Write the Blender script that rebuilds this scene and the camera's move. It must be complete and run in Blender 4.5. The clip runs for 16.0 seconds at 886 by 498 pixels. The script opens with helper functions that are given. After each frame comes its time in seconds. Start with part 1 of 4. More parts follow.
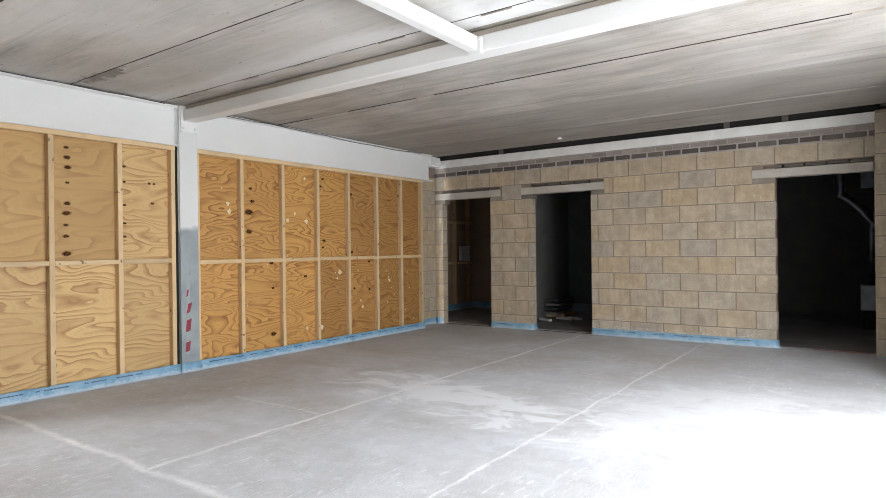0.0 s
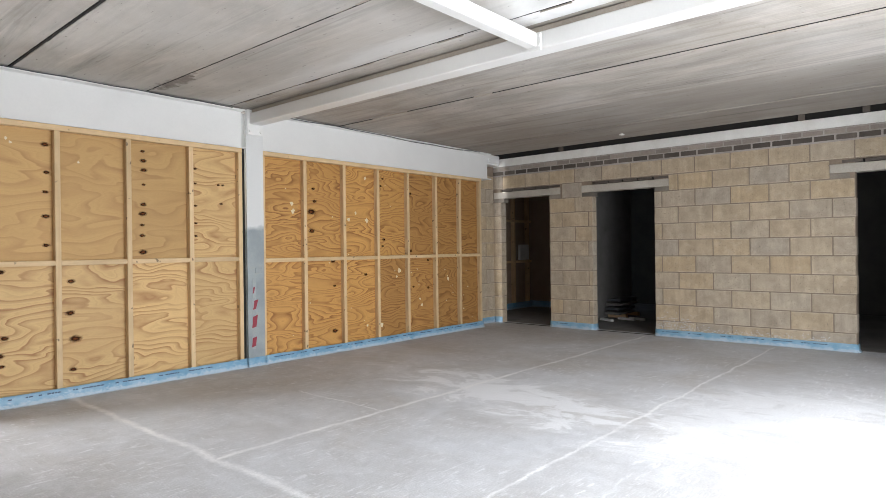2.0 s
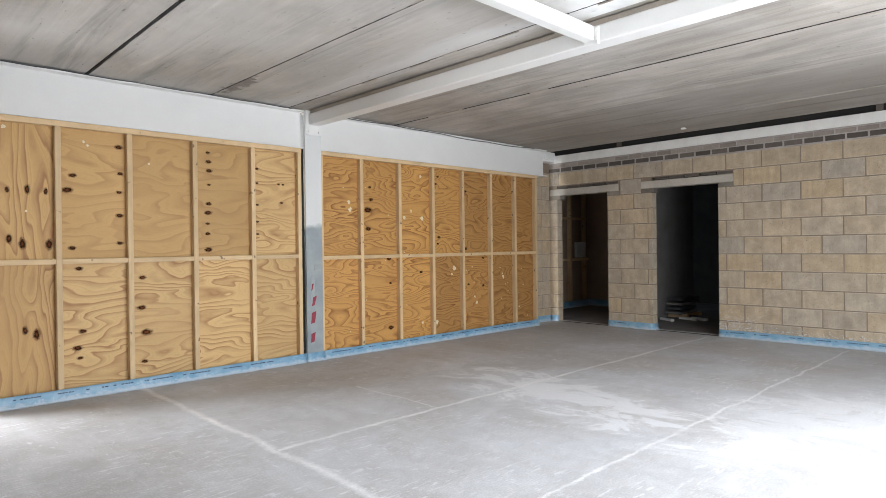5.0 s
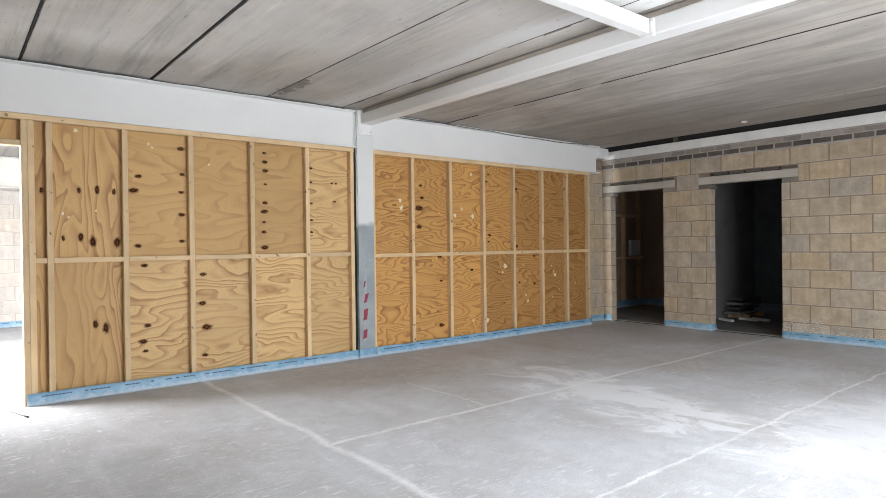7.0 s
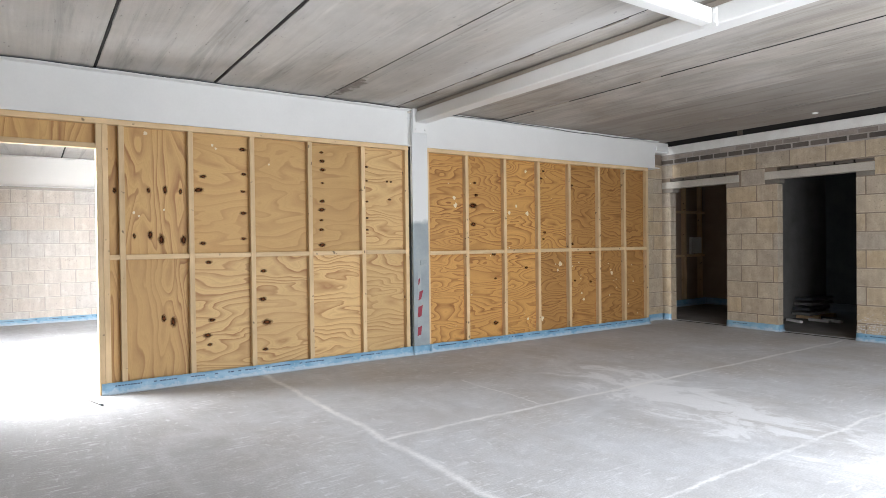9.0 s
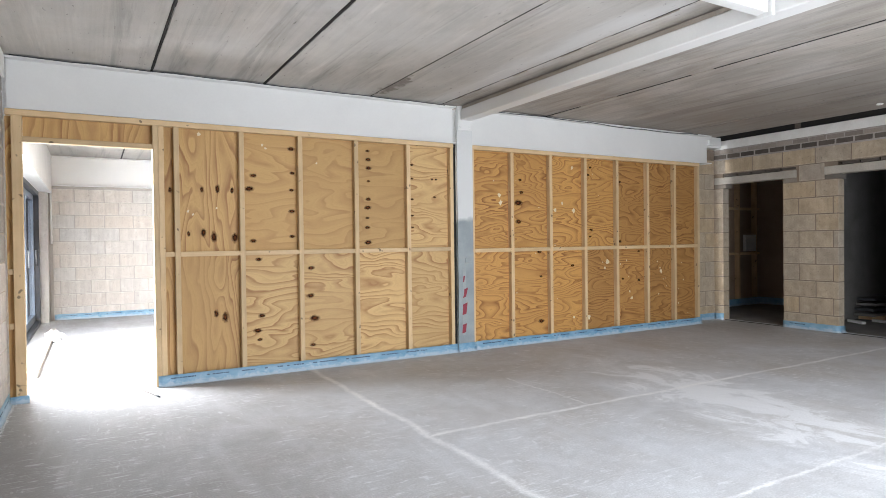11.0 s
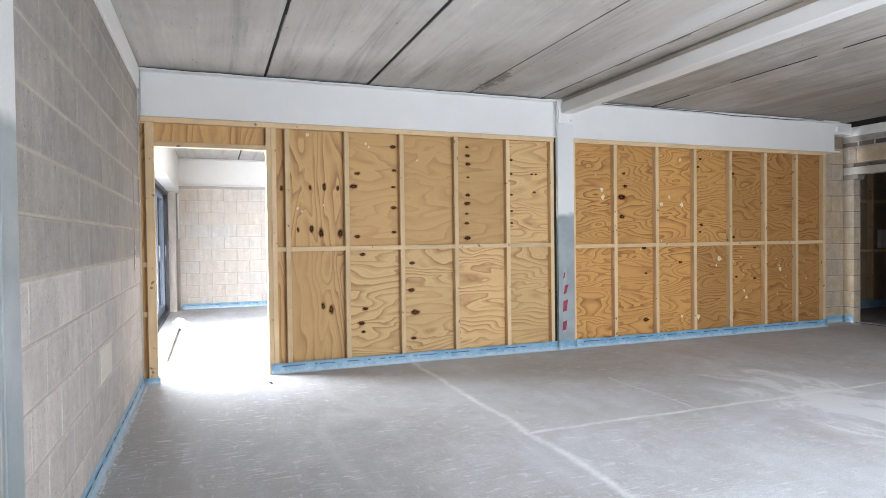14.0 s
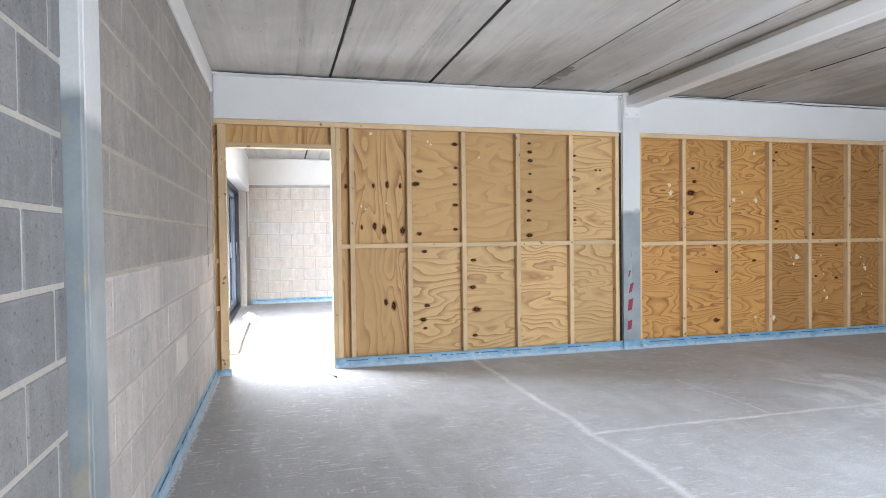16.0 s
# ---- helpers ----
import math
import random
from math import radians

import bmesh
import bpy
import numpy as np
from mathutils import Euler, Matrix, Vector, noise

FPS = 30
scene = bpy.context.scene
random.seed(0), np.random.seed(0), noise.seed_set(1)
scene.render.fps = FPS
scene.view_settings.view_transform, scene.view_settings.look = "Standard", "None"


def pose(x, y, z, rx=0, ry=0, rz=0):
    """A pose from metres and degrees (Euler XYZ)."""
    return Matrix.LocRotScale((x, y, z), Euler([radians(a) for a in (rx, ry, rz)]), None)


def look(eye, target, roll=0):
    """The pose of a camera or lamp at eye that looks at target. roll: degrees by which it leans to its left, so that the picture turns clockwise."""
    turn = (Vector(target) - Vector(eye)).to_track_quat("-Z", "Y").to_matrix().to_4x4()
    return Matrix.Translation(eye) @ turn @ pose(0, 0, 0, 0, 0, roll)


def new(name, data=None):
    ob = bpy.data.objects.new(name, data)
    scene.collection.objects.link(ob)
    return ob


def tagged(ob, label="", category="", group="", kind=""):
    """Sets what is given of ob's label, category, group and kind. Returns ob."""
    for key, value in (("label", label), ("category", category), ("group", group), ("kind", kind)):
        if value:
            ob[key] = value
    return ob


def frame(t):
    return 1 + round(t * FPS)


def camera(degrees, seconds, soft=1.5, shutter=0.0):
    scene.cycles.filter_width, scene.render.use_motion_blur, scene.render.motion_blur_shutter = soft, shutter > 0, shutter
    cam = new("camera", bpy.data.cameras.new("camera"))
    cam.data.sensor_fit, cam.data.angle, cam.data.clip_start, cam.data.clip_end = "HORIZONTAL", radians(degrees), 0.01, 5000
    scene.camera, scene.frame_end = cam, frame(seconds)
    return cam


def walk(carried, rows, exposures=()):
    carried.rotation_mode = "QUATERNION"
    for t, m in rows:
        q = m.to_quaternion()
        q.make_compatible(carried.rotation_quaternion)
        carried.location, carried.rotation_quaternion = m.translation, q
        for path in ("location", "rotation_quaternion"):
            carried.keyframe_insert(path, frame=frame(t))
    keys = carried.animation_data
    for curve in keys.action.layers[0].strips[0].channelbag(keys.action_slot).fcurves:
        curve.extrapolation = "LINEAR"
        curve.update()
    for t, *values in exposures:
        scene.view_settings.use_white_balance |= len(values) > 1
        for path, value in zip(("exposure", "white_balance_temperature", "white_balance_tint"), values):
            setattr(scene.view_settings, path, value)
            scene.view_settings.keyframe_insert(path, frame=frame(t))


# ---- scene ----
# camera: a slow pan on a tripod close to the west wall
cam = camera(71.68, 16.0, soft=0.7)
EYE = (0.0, 0.0, 1.2625)
PAN = [
    (0.0, -54.43, -0.03),
    (0.5, -52.79, -0.04),
    (1.0, -50.98, -0.05),
    (1.5, -49.77, -0.06),
    (2.0, -48.96, -0.08),
    (2.5, -48.08, -0.10),
    (3.0, -47.18, -0.12),
    (3.5, -46.37, -0.14),
    (4.0, -45.58, -0.17),
    (6.5, -40.45, -0.33),
    (7.0, -39.10, -0.37),
    (7.5, -37.84, -0.41),
    (8.0, -36.69, -0.45),
    (8.5, -35.49, -0.50),
    (9.0, -34.05, -0.54),
    (11.5, -28.70, -0.77),
    (12.0, -27.31, -0.82),
    (12.5, -25.75, -0.87),
    (13.0, -23.78, -0.91),
    (13.5, -22.14, -0.96),
    (14.0, -20.62, -1.01),
    (14.5, -19.23, -1.06),
    (15.0, -17.57, -1.10),
    (15.5, -16.21, -1.15),
    (16.0, -14.88, -1.20),
]
walk(cam, [(t, pose(*EYE, 90 + pitch, 0.72, yaw)) for t, yaw, pitch in PAN],
     exposures=[(0.0, 0.0, 6470, 10), (4.0, 0.0, 6420, 10), (8.0, 0.0, 6360, 10), (12.0, 0.0, 6230, 10), (16.0, 0.0, 6030, 10)])

# ---- world and lights ----
world = bpy.data.worlds.new("sky")
scene.world = world
world.use_nodes = True
wn = world.node_tree.nodes
sky = wn.new("ShaderNodeTexSky")
sky.sky_type, sky.sun_disc = "NISHITA", False
sky.sun_elevation, sky.sun_rotation = radians(48), radians(200)
world.node_tree.links.new(sky.outputs[0], wn["Background"].inputs[0])
wn["Background"].inputs[1].default_value = 0.15

sun = new("sun", bpy.data.lights.new("sun", "SUN"))
sun.data.energy, sun.data.angle, sun.data.color = 1.2, radians(12), (1.0, 0.96, 0.9)
sun.matrix_world = look((0, 0, 30), (8, 18, 0))


def window_light(at, target, w, h, watts):
    d = bpy.data.lights.new("window_light", "AREA")
    d.shape, d.size, d.size_y, d.energy, d.color = "RECTANGLE", w, h, watts, (0.925, 0.955, 0.99)
    ob = new("window_light", d)
    ob.matrix_world = look(at, target)


window_light((3.3, -1.62, 1.1), (3.75, 0.58, -0.25), 3.3, 2.0, 440)
window_light((-1.04, 7.8, 1.15), (1.4, 7.7, 0.1), 2.6, 2.0, 780)
scene.view_settings.exposure = 0.0

# ---- plan ----
D = 5.956        # front of the timber partition
E_X = 8.435      # face of the east block wall
W_X = -0.59      # face of the west block wall
S_Y = -1.5       # face of the south wall
CEIL = 2.797
COURSE, BLOCK = 0.225, 0.45


# ---- materials ----
def nodes_of(name, rough=0.8, metal=0.0):
    m = bpy.data.materials.new(name)
    m.use_nodes = True
    nt = m.node_tree
    b = nt.nodes["Principled BSDF"]
    b.inputs["Roughness"].default_value, b.inputs["Metallic"].default_value = rough, metal
    return m, nt, b


def coords(nt, scale=(1, 1, 1), shift=True):
    """Object coordinates, moved by each object's own random number."""
    tc = nt.nodes.new("ShaderNodeTexCoord")
    mp = nt.nodes.new("ShaderNodeMapping")
    mp.inputs["Scale"].default_value = scale
    nt.links.new(tc.outputs["Object"], mp.inputs["Vector"])
    if shift:
        oi = nt.nodes.new("ShaderNodeObjectInfo")
        mul = nt.nodes.new("ShaderNodeMath")
        mul.operation = "MULTIPLY"
        mul.inputs[1].default_value = 53.0
        nt.links.new(oi.outputs["Random"], mul.inputs[0])
        cx = nt.nodes.new("ShaderNodeCombineXYZ")
        for i in range(3):
            nt.links.new(mul.outputs[0], cx.inputs[i])
        nt.links.new(cx.outputs[0], mp.inputs["Location"])
    return mp.outputs[0]


def noise_tex(nt, vec, scale, detail=4, rough=0.55, warp=0.0):
    n = nt.nodes.new("ShaderNodeTexNoise")
    for key, v in (("Scale", scale), ("Detail", detail), ("Roughness", rough), ("Distortion", warp)):
        n.inputs[key].default_value = v
    nt.links.new(vec, n.inputs["Vector"])
    return n.outputs["Fac"]


def ramp(nt, fac, *stops):
    r = nt.nodes.new("ShaderNodeValToRGB")
    while len(r.color_ramp.elements) < len(stops):
        r.color_ramp.elements.new(0.5)
    for e, (pos, c) in zip(r.color_ramp.elements, stops):
        e.position = pos
        e.color = (*c, 1) if isinstance(c, tuple) else (c, c, c, 1)
    nt.links.new(fac, r.inputs[0])
    return r.outputs[0]


def mix(nt, fac, a, b, how="MIX"):
    m = nt.nodes.new("ShaderNodeMix")
    m.data_type, m.blend_type = "RGBA", how
    for sock, v in ((m.inputs[0], fac), (m.inputs[6], a), (m.inputs[7], b)):
        if isinstance(v, (int, float)):
            sock.default_value = v if sock == m.inputs[0] else (v, v, v, 1)
        elif isinstance(v, tuple):
            sock.default_value = (*v, 1)
        else:
            nt.links.new(v, sock)
    return m.outputs[2]


def calc(nt, op, a, b=0.0):
    m = nt.nodes.new("ShaderNodeMath")
    m.operation = op
    for sock, v in ((m.inputs[0], a), (m.inputs[1], b)):
        if isinstance(v, (int, float)):
            sock.default_value = v
        else:
            nt.links.new(v, sock)
    return m.outputs[0]


def relief(nt, b, fac, strength=0.3, dist=0.01):
    n = nt.nodes.new("ShaderNodeBump")
    n.inputs["Strength"].default_value, n.inputs["Distance"].default_value = strength, dist
    nt.links.new(fac, n.inputs["Height"])
    nt.links.new(n.outputs[0], b.inputs["Normal"])


def per_object(nt, col, lo, hi):
    """Each piece a little lighter or darker."""
    oi = nt.nodes.new("ShaderNodeObjectInfo")
    return mix(nt, 1.0, col, ramp(nt, oi.outputs["Random"], (0, lo), (1, hi)), "MULTIPLY")


def plain(name, c1, c2, rough=0.8, metal=0.0, scale=3.0, grain=60.0, bump=0.15, stretch=(1, 1, 1), vary=None, speck=1.0):
    """A surface of two close colours in large patches, with fine grain."""
    m, nt, b = nodes_of(name, rough, metal)
    v = coords(nt, stretch)
    big = noise_tex(nt, v, scale, 5, 0.6, 0.3)
    fine = noise_tex(nt, v, grain, 3, 0.6)
    col = ramp(nt, big, (0.3, c1), (0.7, c2))
    col = mix(nt, 1.0, col, ramp(nt, fine, (0.3, 1 - 0.1 * speck), (0.7, 1 + 0.06 * speck)), "MULTIPLY")
    if vary:
        col = per_object(nt, col, *vary)
    nt.links.new(col, b.inputs["Base Color"])
    if bump:
        relief(nt, b, fine, bump, 0.004)
    return m


def block_material(name, c1, c2, c3, vary):
    """Dense concrete block: sandy, pitted, tinted block by block."""
    m, nt, b = nodes_of(name, 0.92)
    v = coords(nt)
    oi = nt.nodes.new("ShaderNodeObjectInfo")
    tint = ramp(nt, oi.outputs["Random"], (0.0, c1), (0.45, c2), (1.0, c3))
    big = noise_tex(nt, v, 6, 6, 0.65, 0.4)
    fine = noise_tex(nt, v, 130, 3, 0.7)
    col = mix(nt, 1.0, tint, ramp(nt, big, (0.25, vary[0]), (0.75, vary[1])), "MULTIPLY")
    col = mix(nt, 1.0, col, ramp(nt, fine, (0.3, 0.8), (0.7, 1.1)), "MULTIPLY")
    bloom = noise_tex(nt, v, 11, 6, 0.7, 0.6)
    col = mix(nt, ramp(nt, bloom, (0.52, 0.0), (0.72, 0.4)), col, tuple(min(0.75, 1.35 * c) for c in c3))
    # lime and mortar smeared over the arrises
    gen = nt.nodes.new("ShaderNodeTexCoord")
    parts = nt.nodes.new("ShaderNodeSeparateXYZ")
    nt.links.new(gen.outputs["Generated"], parts.inputs[0])
    ux = calc(nt, "ABSOLUTE", calc(nt, "SUBTRACT", parts.outputs[0], 0.5))
    uz = calc(nt, "ABSOLUTE", calc(nt, "SUBTRACT", parts.outputs[2], 0.5))
    rim = calc(nt, "MAXIMUM", calc(nt, "ADD", calc(nt, "MULTIPLY", ux, 2.0), -0.54), uz)
    rim = calc(nt, "ADD", rim, calc(nt, "MULTIPLY", calc(nt, "SUBTRACT", noise_tex(nt, v, 24, 4, 0.7), 0.5), 0.13))
    col = mix(nt, ramp(nt, rim, (0.43, 0.0), (0.5, 0.45)), col, tuple(min(0.75, 1.4 * c) for c in c1))
    pit = noise_tex(nt, v, 55, 2, 0.6)
    col = mix(nt, 1.0, col, ramp(nt, pit, (0.27, 0.55), (0.36, 1.0)), "MULTIPLY")
    runs = noise_tex(nt, coords(nt, (16, 16, 1.2)), 1.0, 4, 0.6)
    col = mix(nt, 1.0, col, ramp(nt, runs, (0.35, 0.9), (0.65, 1.05)), "MULTIPLY")
    nt.links.new(col, b.inputs["Base Color"])
    relief(nt, b, mixf(nt, bloom, fine), 0.6, 0.005)
    return m


def ply_material(name, light, dark, across=True, lines=26.0, swirl=7.0, strength=1.0):
    """Rotary-cut softwood veneer: growth lines that wander along the sheet and close into islands."""
    m, nt, b = nodes_of(name, 0.62)
    v = coords(nt, (0.8, 1.0, 2.6) if across else (2.8, 1.0, 0.7))
    tc = nt.nodes.new("ShaderNodeTexCoord")
    sep = nt.nodes.new("ShaderNodeSeparateXYZ")
    nt.links.new(tc.outputs["Object"], sep.inputs[0])
    cross = sep.outputs[2] if across else sep.outputs[0]
    field = noise_tex(nt, v, 1.55, 2.2, 0.40, 0.5)
    ripple = calc(nt, "MULTIPLY", noise_tex(nt, v, 9.0, 2, 0.5), 0.22)
    turn = calc(nt, "ADD", calc(nt, "ADD", calc(nt, "MULTIPLY", cross, lines * 0.34), calc(nt, "MULTIPLY", field, swirl * 2.2)), ripple)
    rings = calc(nt, "FRACT", turn)
    thin = calc(nt, "FRACT", calc(nt, "MULTIPLY", turn, 3.0))
    soft = noise_tex(nt, v, 2.1, 3, 0.5, 0.2)
    fine = noise_tex(nt, coords(nt, (3, 1, 40) if across else (40, 1, 3)), 12, 3, 0.6)
    half = tuple(0.6 * a + 0.4 * c for a, c in zip(light, dark))
    deep = tuple(0.3 * a + 0.7 * c for a, c in zip(light, dark))
    col = ramp(nt, rings, (0.0, light), (0.35, light), (0.66, half), (0.80, deep), (0.90, dark), (0.955, deep), (1.0, light))
    col = mix(nt, ramp(nt, thin, (0.0, 0.0), (0.55, 0.05), (0.86, 0.34), (0.96, 0.0)), col, deep)
    col = mix(nt, ramp(nt, soft, (0.36, 1.0 - min(1.0, strength)), (0.72, 1.0 - 0.25 * strength)), col, tuple(0.88 * a + 0.12 * c for a, c in zip(light, dark)))
    col = mix(nt, ramp(nt, noise_tex(nt, v, 0.9, 2), (0.45, 0.0), (0.7, 0.4)), col, half)
    col = mix(nt, 1.0, col, ramp(nt, fine, (0.3, 0.92), (0.7, 1.05)), "MULTIPLY")
    col = per_object(nt, col, 0.86, 1.08)
    nt.links.new(col, b.inputs["Base Color"])
    relief(nt, b, fine, 0.12, 0.003)
    return m


def wood_material(name, stretch, vary=(0.85, 1.08)):
    m, nt, b = nodes_of(name, 0.65)
    v = coords(nt, stretch)
    g = noise_tex(nt, v, 22, 5, 0.6, 0.6)
    big = noise_tex(nt, coords(nt), 5, 3)
    col = ramp(nt, g, (0.3, (0.60, 0.42, 0.225)), (0.6, (0.68, 0.50, 0.29)), (0.8, (0.50, 0.32, 0.155)))
    spots = ramp(nt, noise_tex(nt, coords(nt), 17, 1, 0.4), (0.24, 0.35), (0.29, 1.0))
    col = mix(nt, 1.0, col, spots, "MULTIPLY")
    col = mix(nt, 1.0, col, ramp(nt, big, (0.3, 0.88), (0.7, 1.05)), "MULTIPLY")
    col = per_object(nt, col, *vary)
    nt.links.new(col, b.inputs["Base Color"])
    relief(nt, b, g, 0.15, 0.003)
    return m


def floor_material():
    """Grey power-floated screed with dusty cracks, brush marks and pale splashes."""
    m, nt, b = nodes_of("screed", 0.75)
    v = coords(nt, shift=False)
    sep = nt.nodes.new("ShaderNodeSeparateXYZ")
    nt.links.new(v, sep.inputs[0])
    x, y = sep.outputs[0], sep.outputs[1]
    big = noise_tex(nt, v, 0.7, 6, 0.6, 0.5)
    mid = noise_tex(nt, v, 5, 6, 0.65, 0.8)
    fine = noise_tex(nt, v, 90, 3, 0.7)
    col = ramp(nt, big, (0.3, (0.465, 0.447, 0.43)), (0.5, (0.540, 0.544, 0.556)), (0.72, (0.605, 0.626, 0.66)))
    col = mix(nt, 1.0, col, ramp(nt, mid, (0.3, 0.84), (0.72, 1.10)), "MULTIPLY")
    # darker and browner in the bay along the west wall, broken up by noise
    west_run = calc(nt, "ADD", x, calc(nt, "MULTIPLY", calc(nt, "SUBTRACT", noise_tex(nt, v, 1.6, 6, 0.68, 0.6), 0.5), 3.4))
    west_tone = nt.nodes.new("ShaderNodeMapRange")
    west_tone.inputs[1].default_value, west_tone.inputs[2].default_value = 0.2, 2.0
    west_tone.inputs[3].default_value, west_tone.inputs[4].default_value = 0.62, 0.0
    nt.links.new(west_run, west_tone.inputs[0])
    col = mix(nt, west_tone.outputs[0], col, (0.26, 0.245, 0.232))
    # trowel and brush marks: short dashes along the room, a few across
    for sc, lo, most, gs in (((75, 5, 1), 0.63, 0.16, 1.3), ((9, 90, 1), 0.60, 0.22, 1.4), ((4, 48, 1), 0.62, 0.16, 1.0), ((16, 130, 1), 0.56, 0.3, 2.3), ((8, 34, 1), 0.58, 0.42, 1.7), ((30, 9, 1), 0.62, 0.36, 1.9)):
        st = noise_tex(nt, coords(nt, sc, False), 1.0, 3, 0.5, 0.2)
        gate = ramp(nt, noise_tex(nt, v, gs, 5, 0.7), (0.46, 0.0), (0.58, 1.0))
        col = mix(nt, calc(nt, "MULTIPLY", ramp(nt, st, (lo, 0.0), (lo + 0.06, most)), gate), col, (0.82, 0.835, 0.86))
    # long soft streaks of dust the same way
    dusty = noise_tex(nt, coords(nt, (3.2, 0.5, 1), False), 1.0, 6, 0.65, 0.5)
    col = mix(nt, ramp(nt, dusty, (0.5, 0.0), (0.72, 0.34), (0.8, 0.34)), col, (0.66, 0.68, 0.71))
    # pale spill across the middle of the room, and a wider, weaker pale patch nearer the glazing
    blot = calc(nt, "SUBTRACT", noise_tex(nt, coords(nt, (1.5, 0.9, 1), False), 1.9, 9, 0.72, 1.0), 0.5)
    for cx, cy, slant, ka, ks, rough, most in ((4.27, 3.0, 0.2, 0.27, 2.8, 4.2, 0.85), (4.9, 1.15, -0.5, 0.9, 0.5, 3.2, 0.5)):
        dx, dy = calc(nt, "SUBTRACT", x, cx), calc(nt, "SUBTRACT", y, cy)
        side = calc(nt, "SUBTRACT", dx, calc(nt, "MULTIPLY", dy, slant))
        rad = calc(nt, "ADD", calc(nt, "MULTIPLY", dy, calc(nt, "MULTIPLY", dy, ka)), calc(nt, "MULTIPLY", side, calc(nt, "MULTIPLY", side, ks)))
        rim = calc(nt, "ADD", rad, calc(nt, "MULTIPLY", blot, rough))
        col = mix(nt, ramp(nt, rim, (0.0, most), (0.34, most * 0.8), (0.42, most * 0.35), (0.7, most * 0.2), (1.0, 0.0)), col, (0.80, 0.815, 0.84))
    # dusty lines of filled joints
    wob = calc(nt, "MULTIPLY", calc(nt, "SUBTRACT", noise_tex(nt, v, 2.2, 4, 0.6), 0.5), 0.11)
    wob = calc(nt, "ADD", wob, calc(nt, "MULTIPLY", calc(nt, "SUBTRACT", noise_tex(nt, v, 22, 4, 0.7), 0.5), 0.05))
    worn = ramp(nt, noise_tex(nt, v, 3.1, 4, 0.7), (0.3, 0.25), (0.65, 0.95))
    for axis, along, at, lo, hi, wide in ((x, y, 1.89, -3, 6.0, 0.042), (y, x, 3.5, 1.9, 8.3, 0.032), (y, x, 1.88, 0.8, 8.3, 0.02),
                                          (x, y, 3.29, 3.5, 4.6, 0.012), (y, x, 5.58, -0.2, 0.45, 0.012)):
        off = calc(nt, "ABSOLUTE", calc(nt, "ADD", calc(nt, "SUBTRACT", axis, at), wob))
        near = nt.nodes.new("ShaderNodeMapRange")
        near.inputs[1].default_value, near.inputs[2].default_value = wide * 0.15, wide
        near.inputs[3].default_value, near.inputs[4].default_value = 1.0, 0.0
        nt.links.new(off, near.inputs[0])
        inside = calc(nt, "MULTIPLY", calc(nt, "GREATER_THAN", along, lo), calc(nt, "LESS_THAN", along, hi))
        col = mix(nt, calc(nt, "MULTIPLY", calc(nt, "MULTIPLY", near.outputs[0], inside), worn), col, (0.84, 0.845, 0.85))
    col = mix(nt, 1.0, col, ramp(nt, fine, (0.3, 0.84), (0.7, 1.1)), "MULTIPLY")
    nt.links.new(col, b.inputs["Base Color"])
    nt.links.new(ramp(nt, mid, (0.3, 0.55), (0.7, 0.85)), b.inputs["Roughness"])
    relief(nt, b, mixf(nt, mid, fine), 0.12, 0.006)
    return m


def mixf(nt, a, c):
    return calc(nt, "ADD", calc(nt, "MULTIPLY", a, 0.7), calc(nt, "MULTIPLY", c, 0.3))


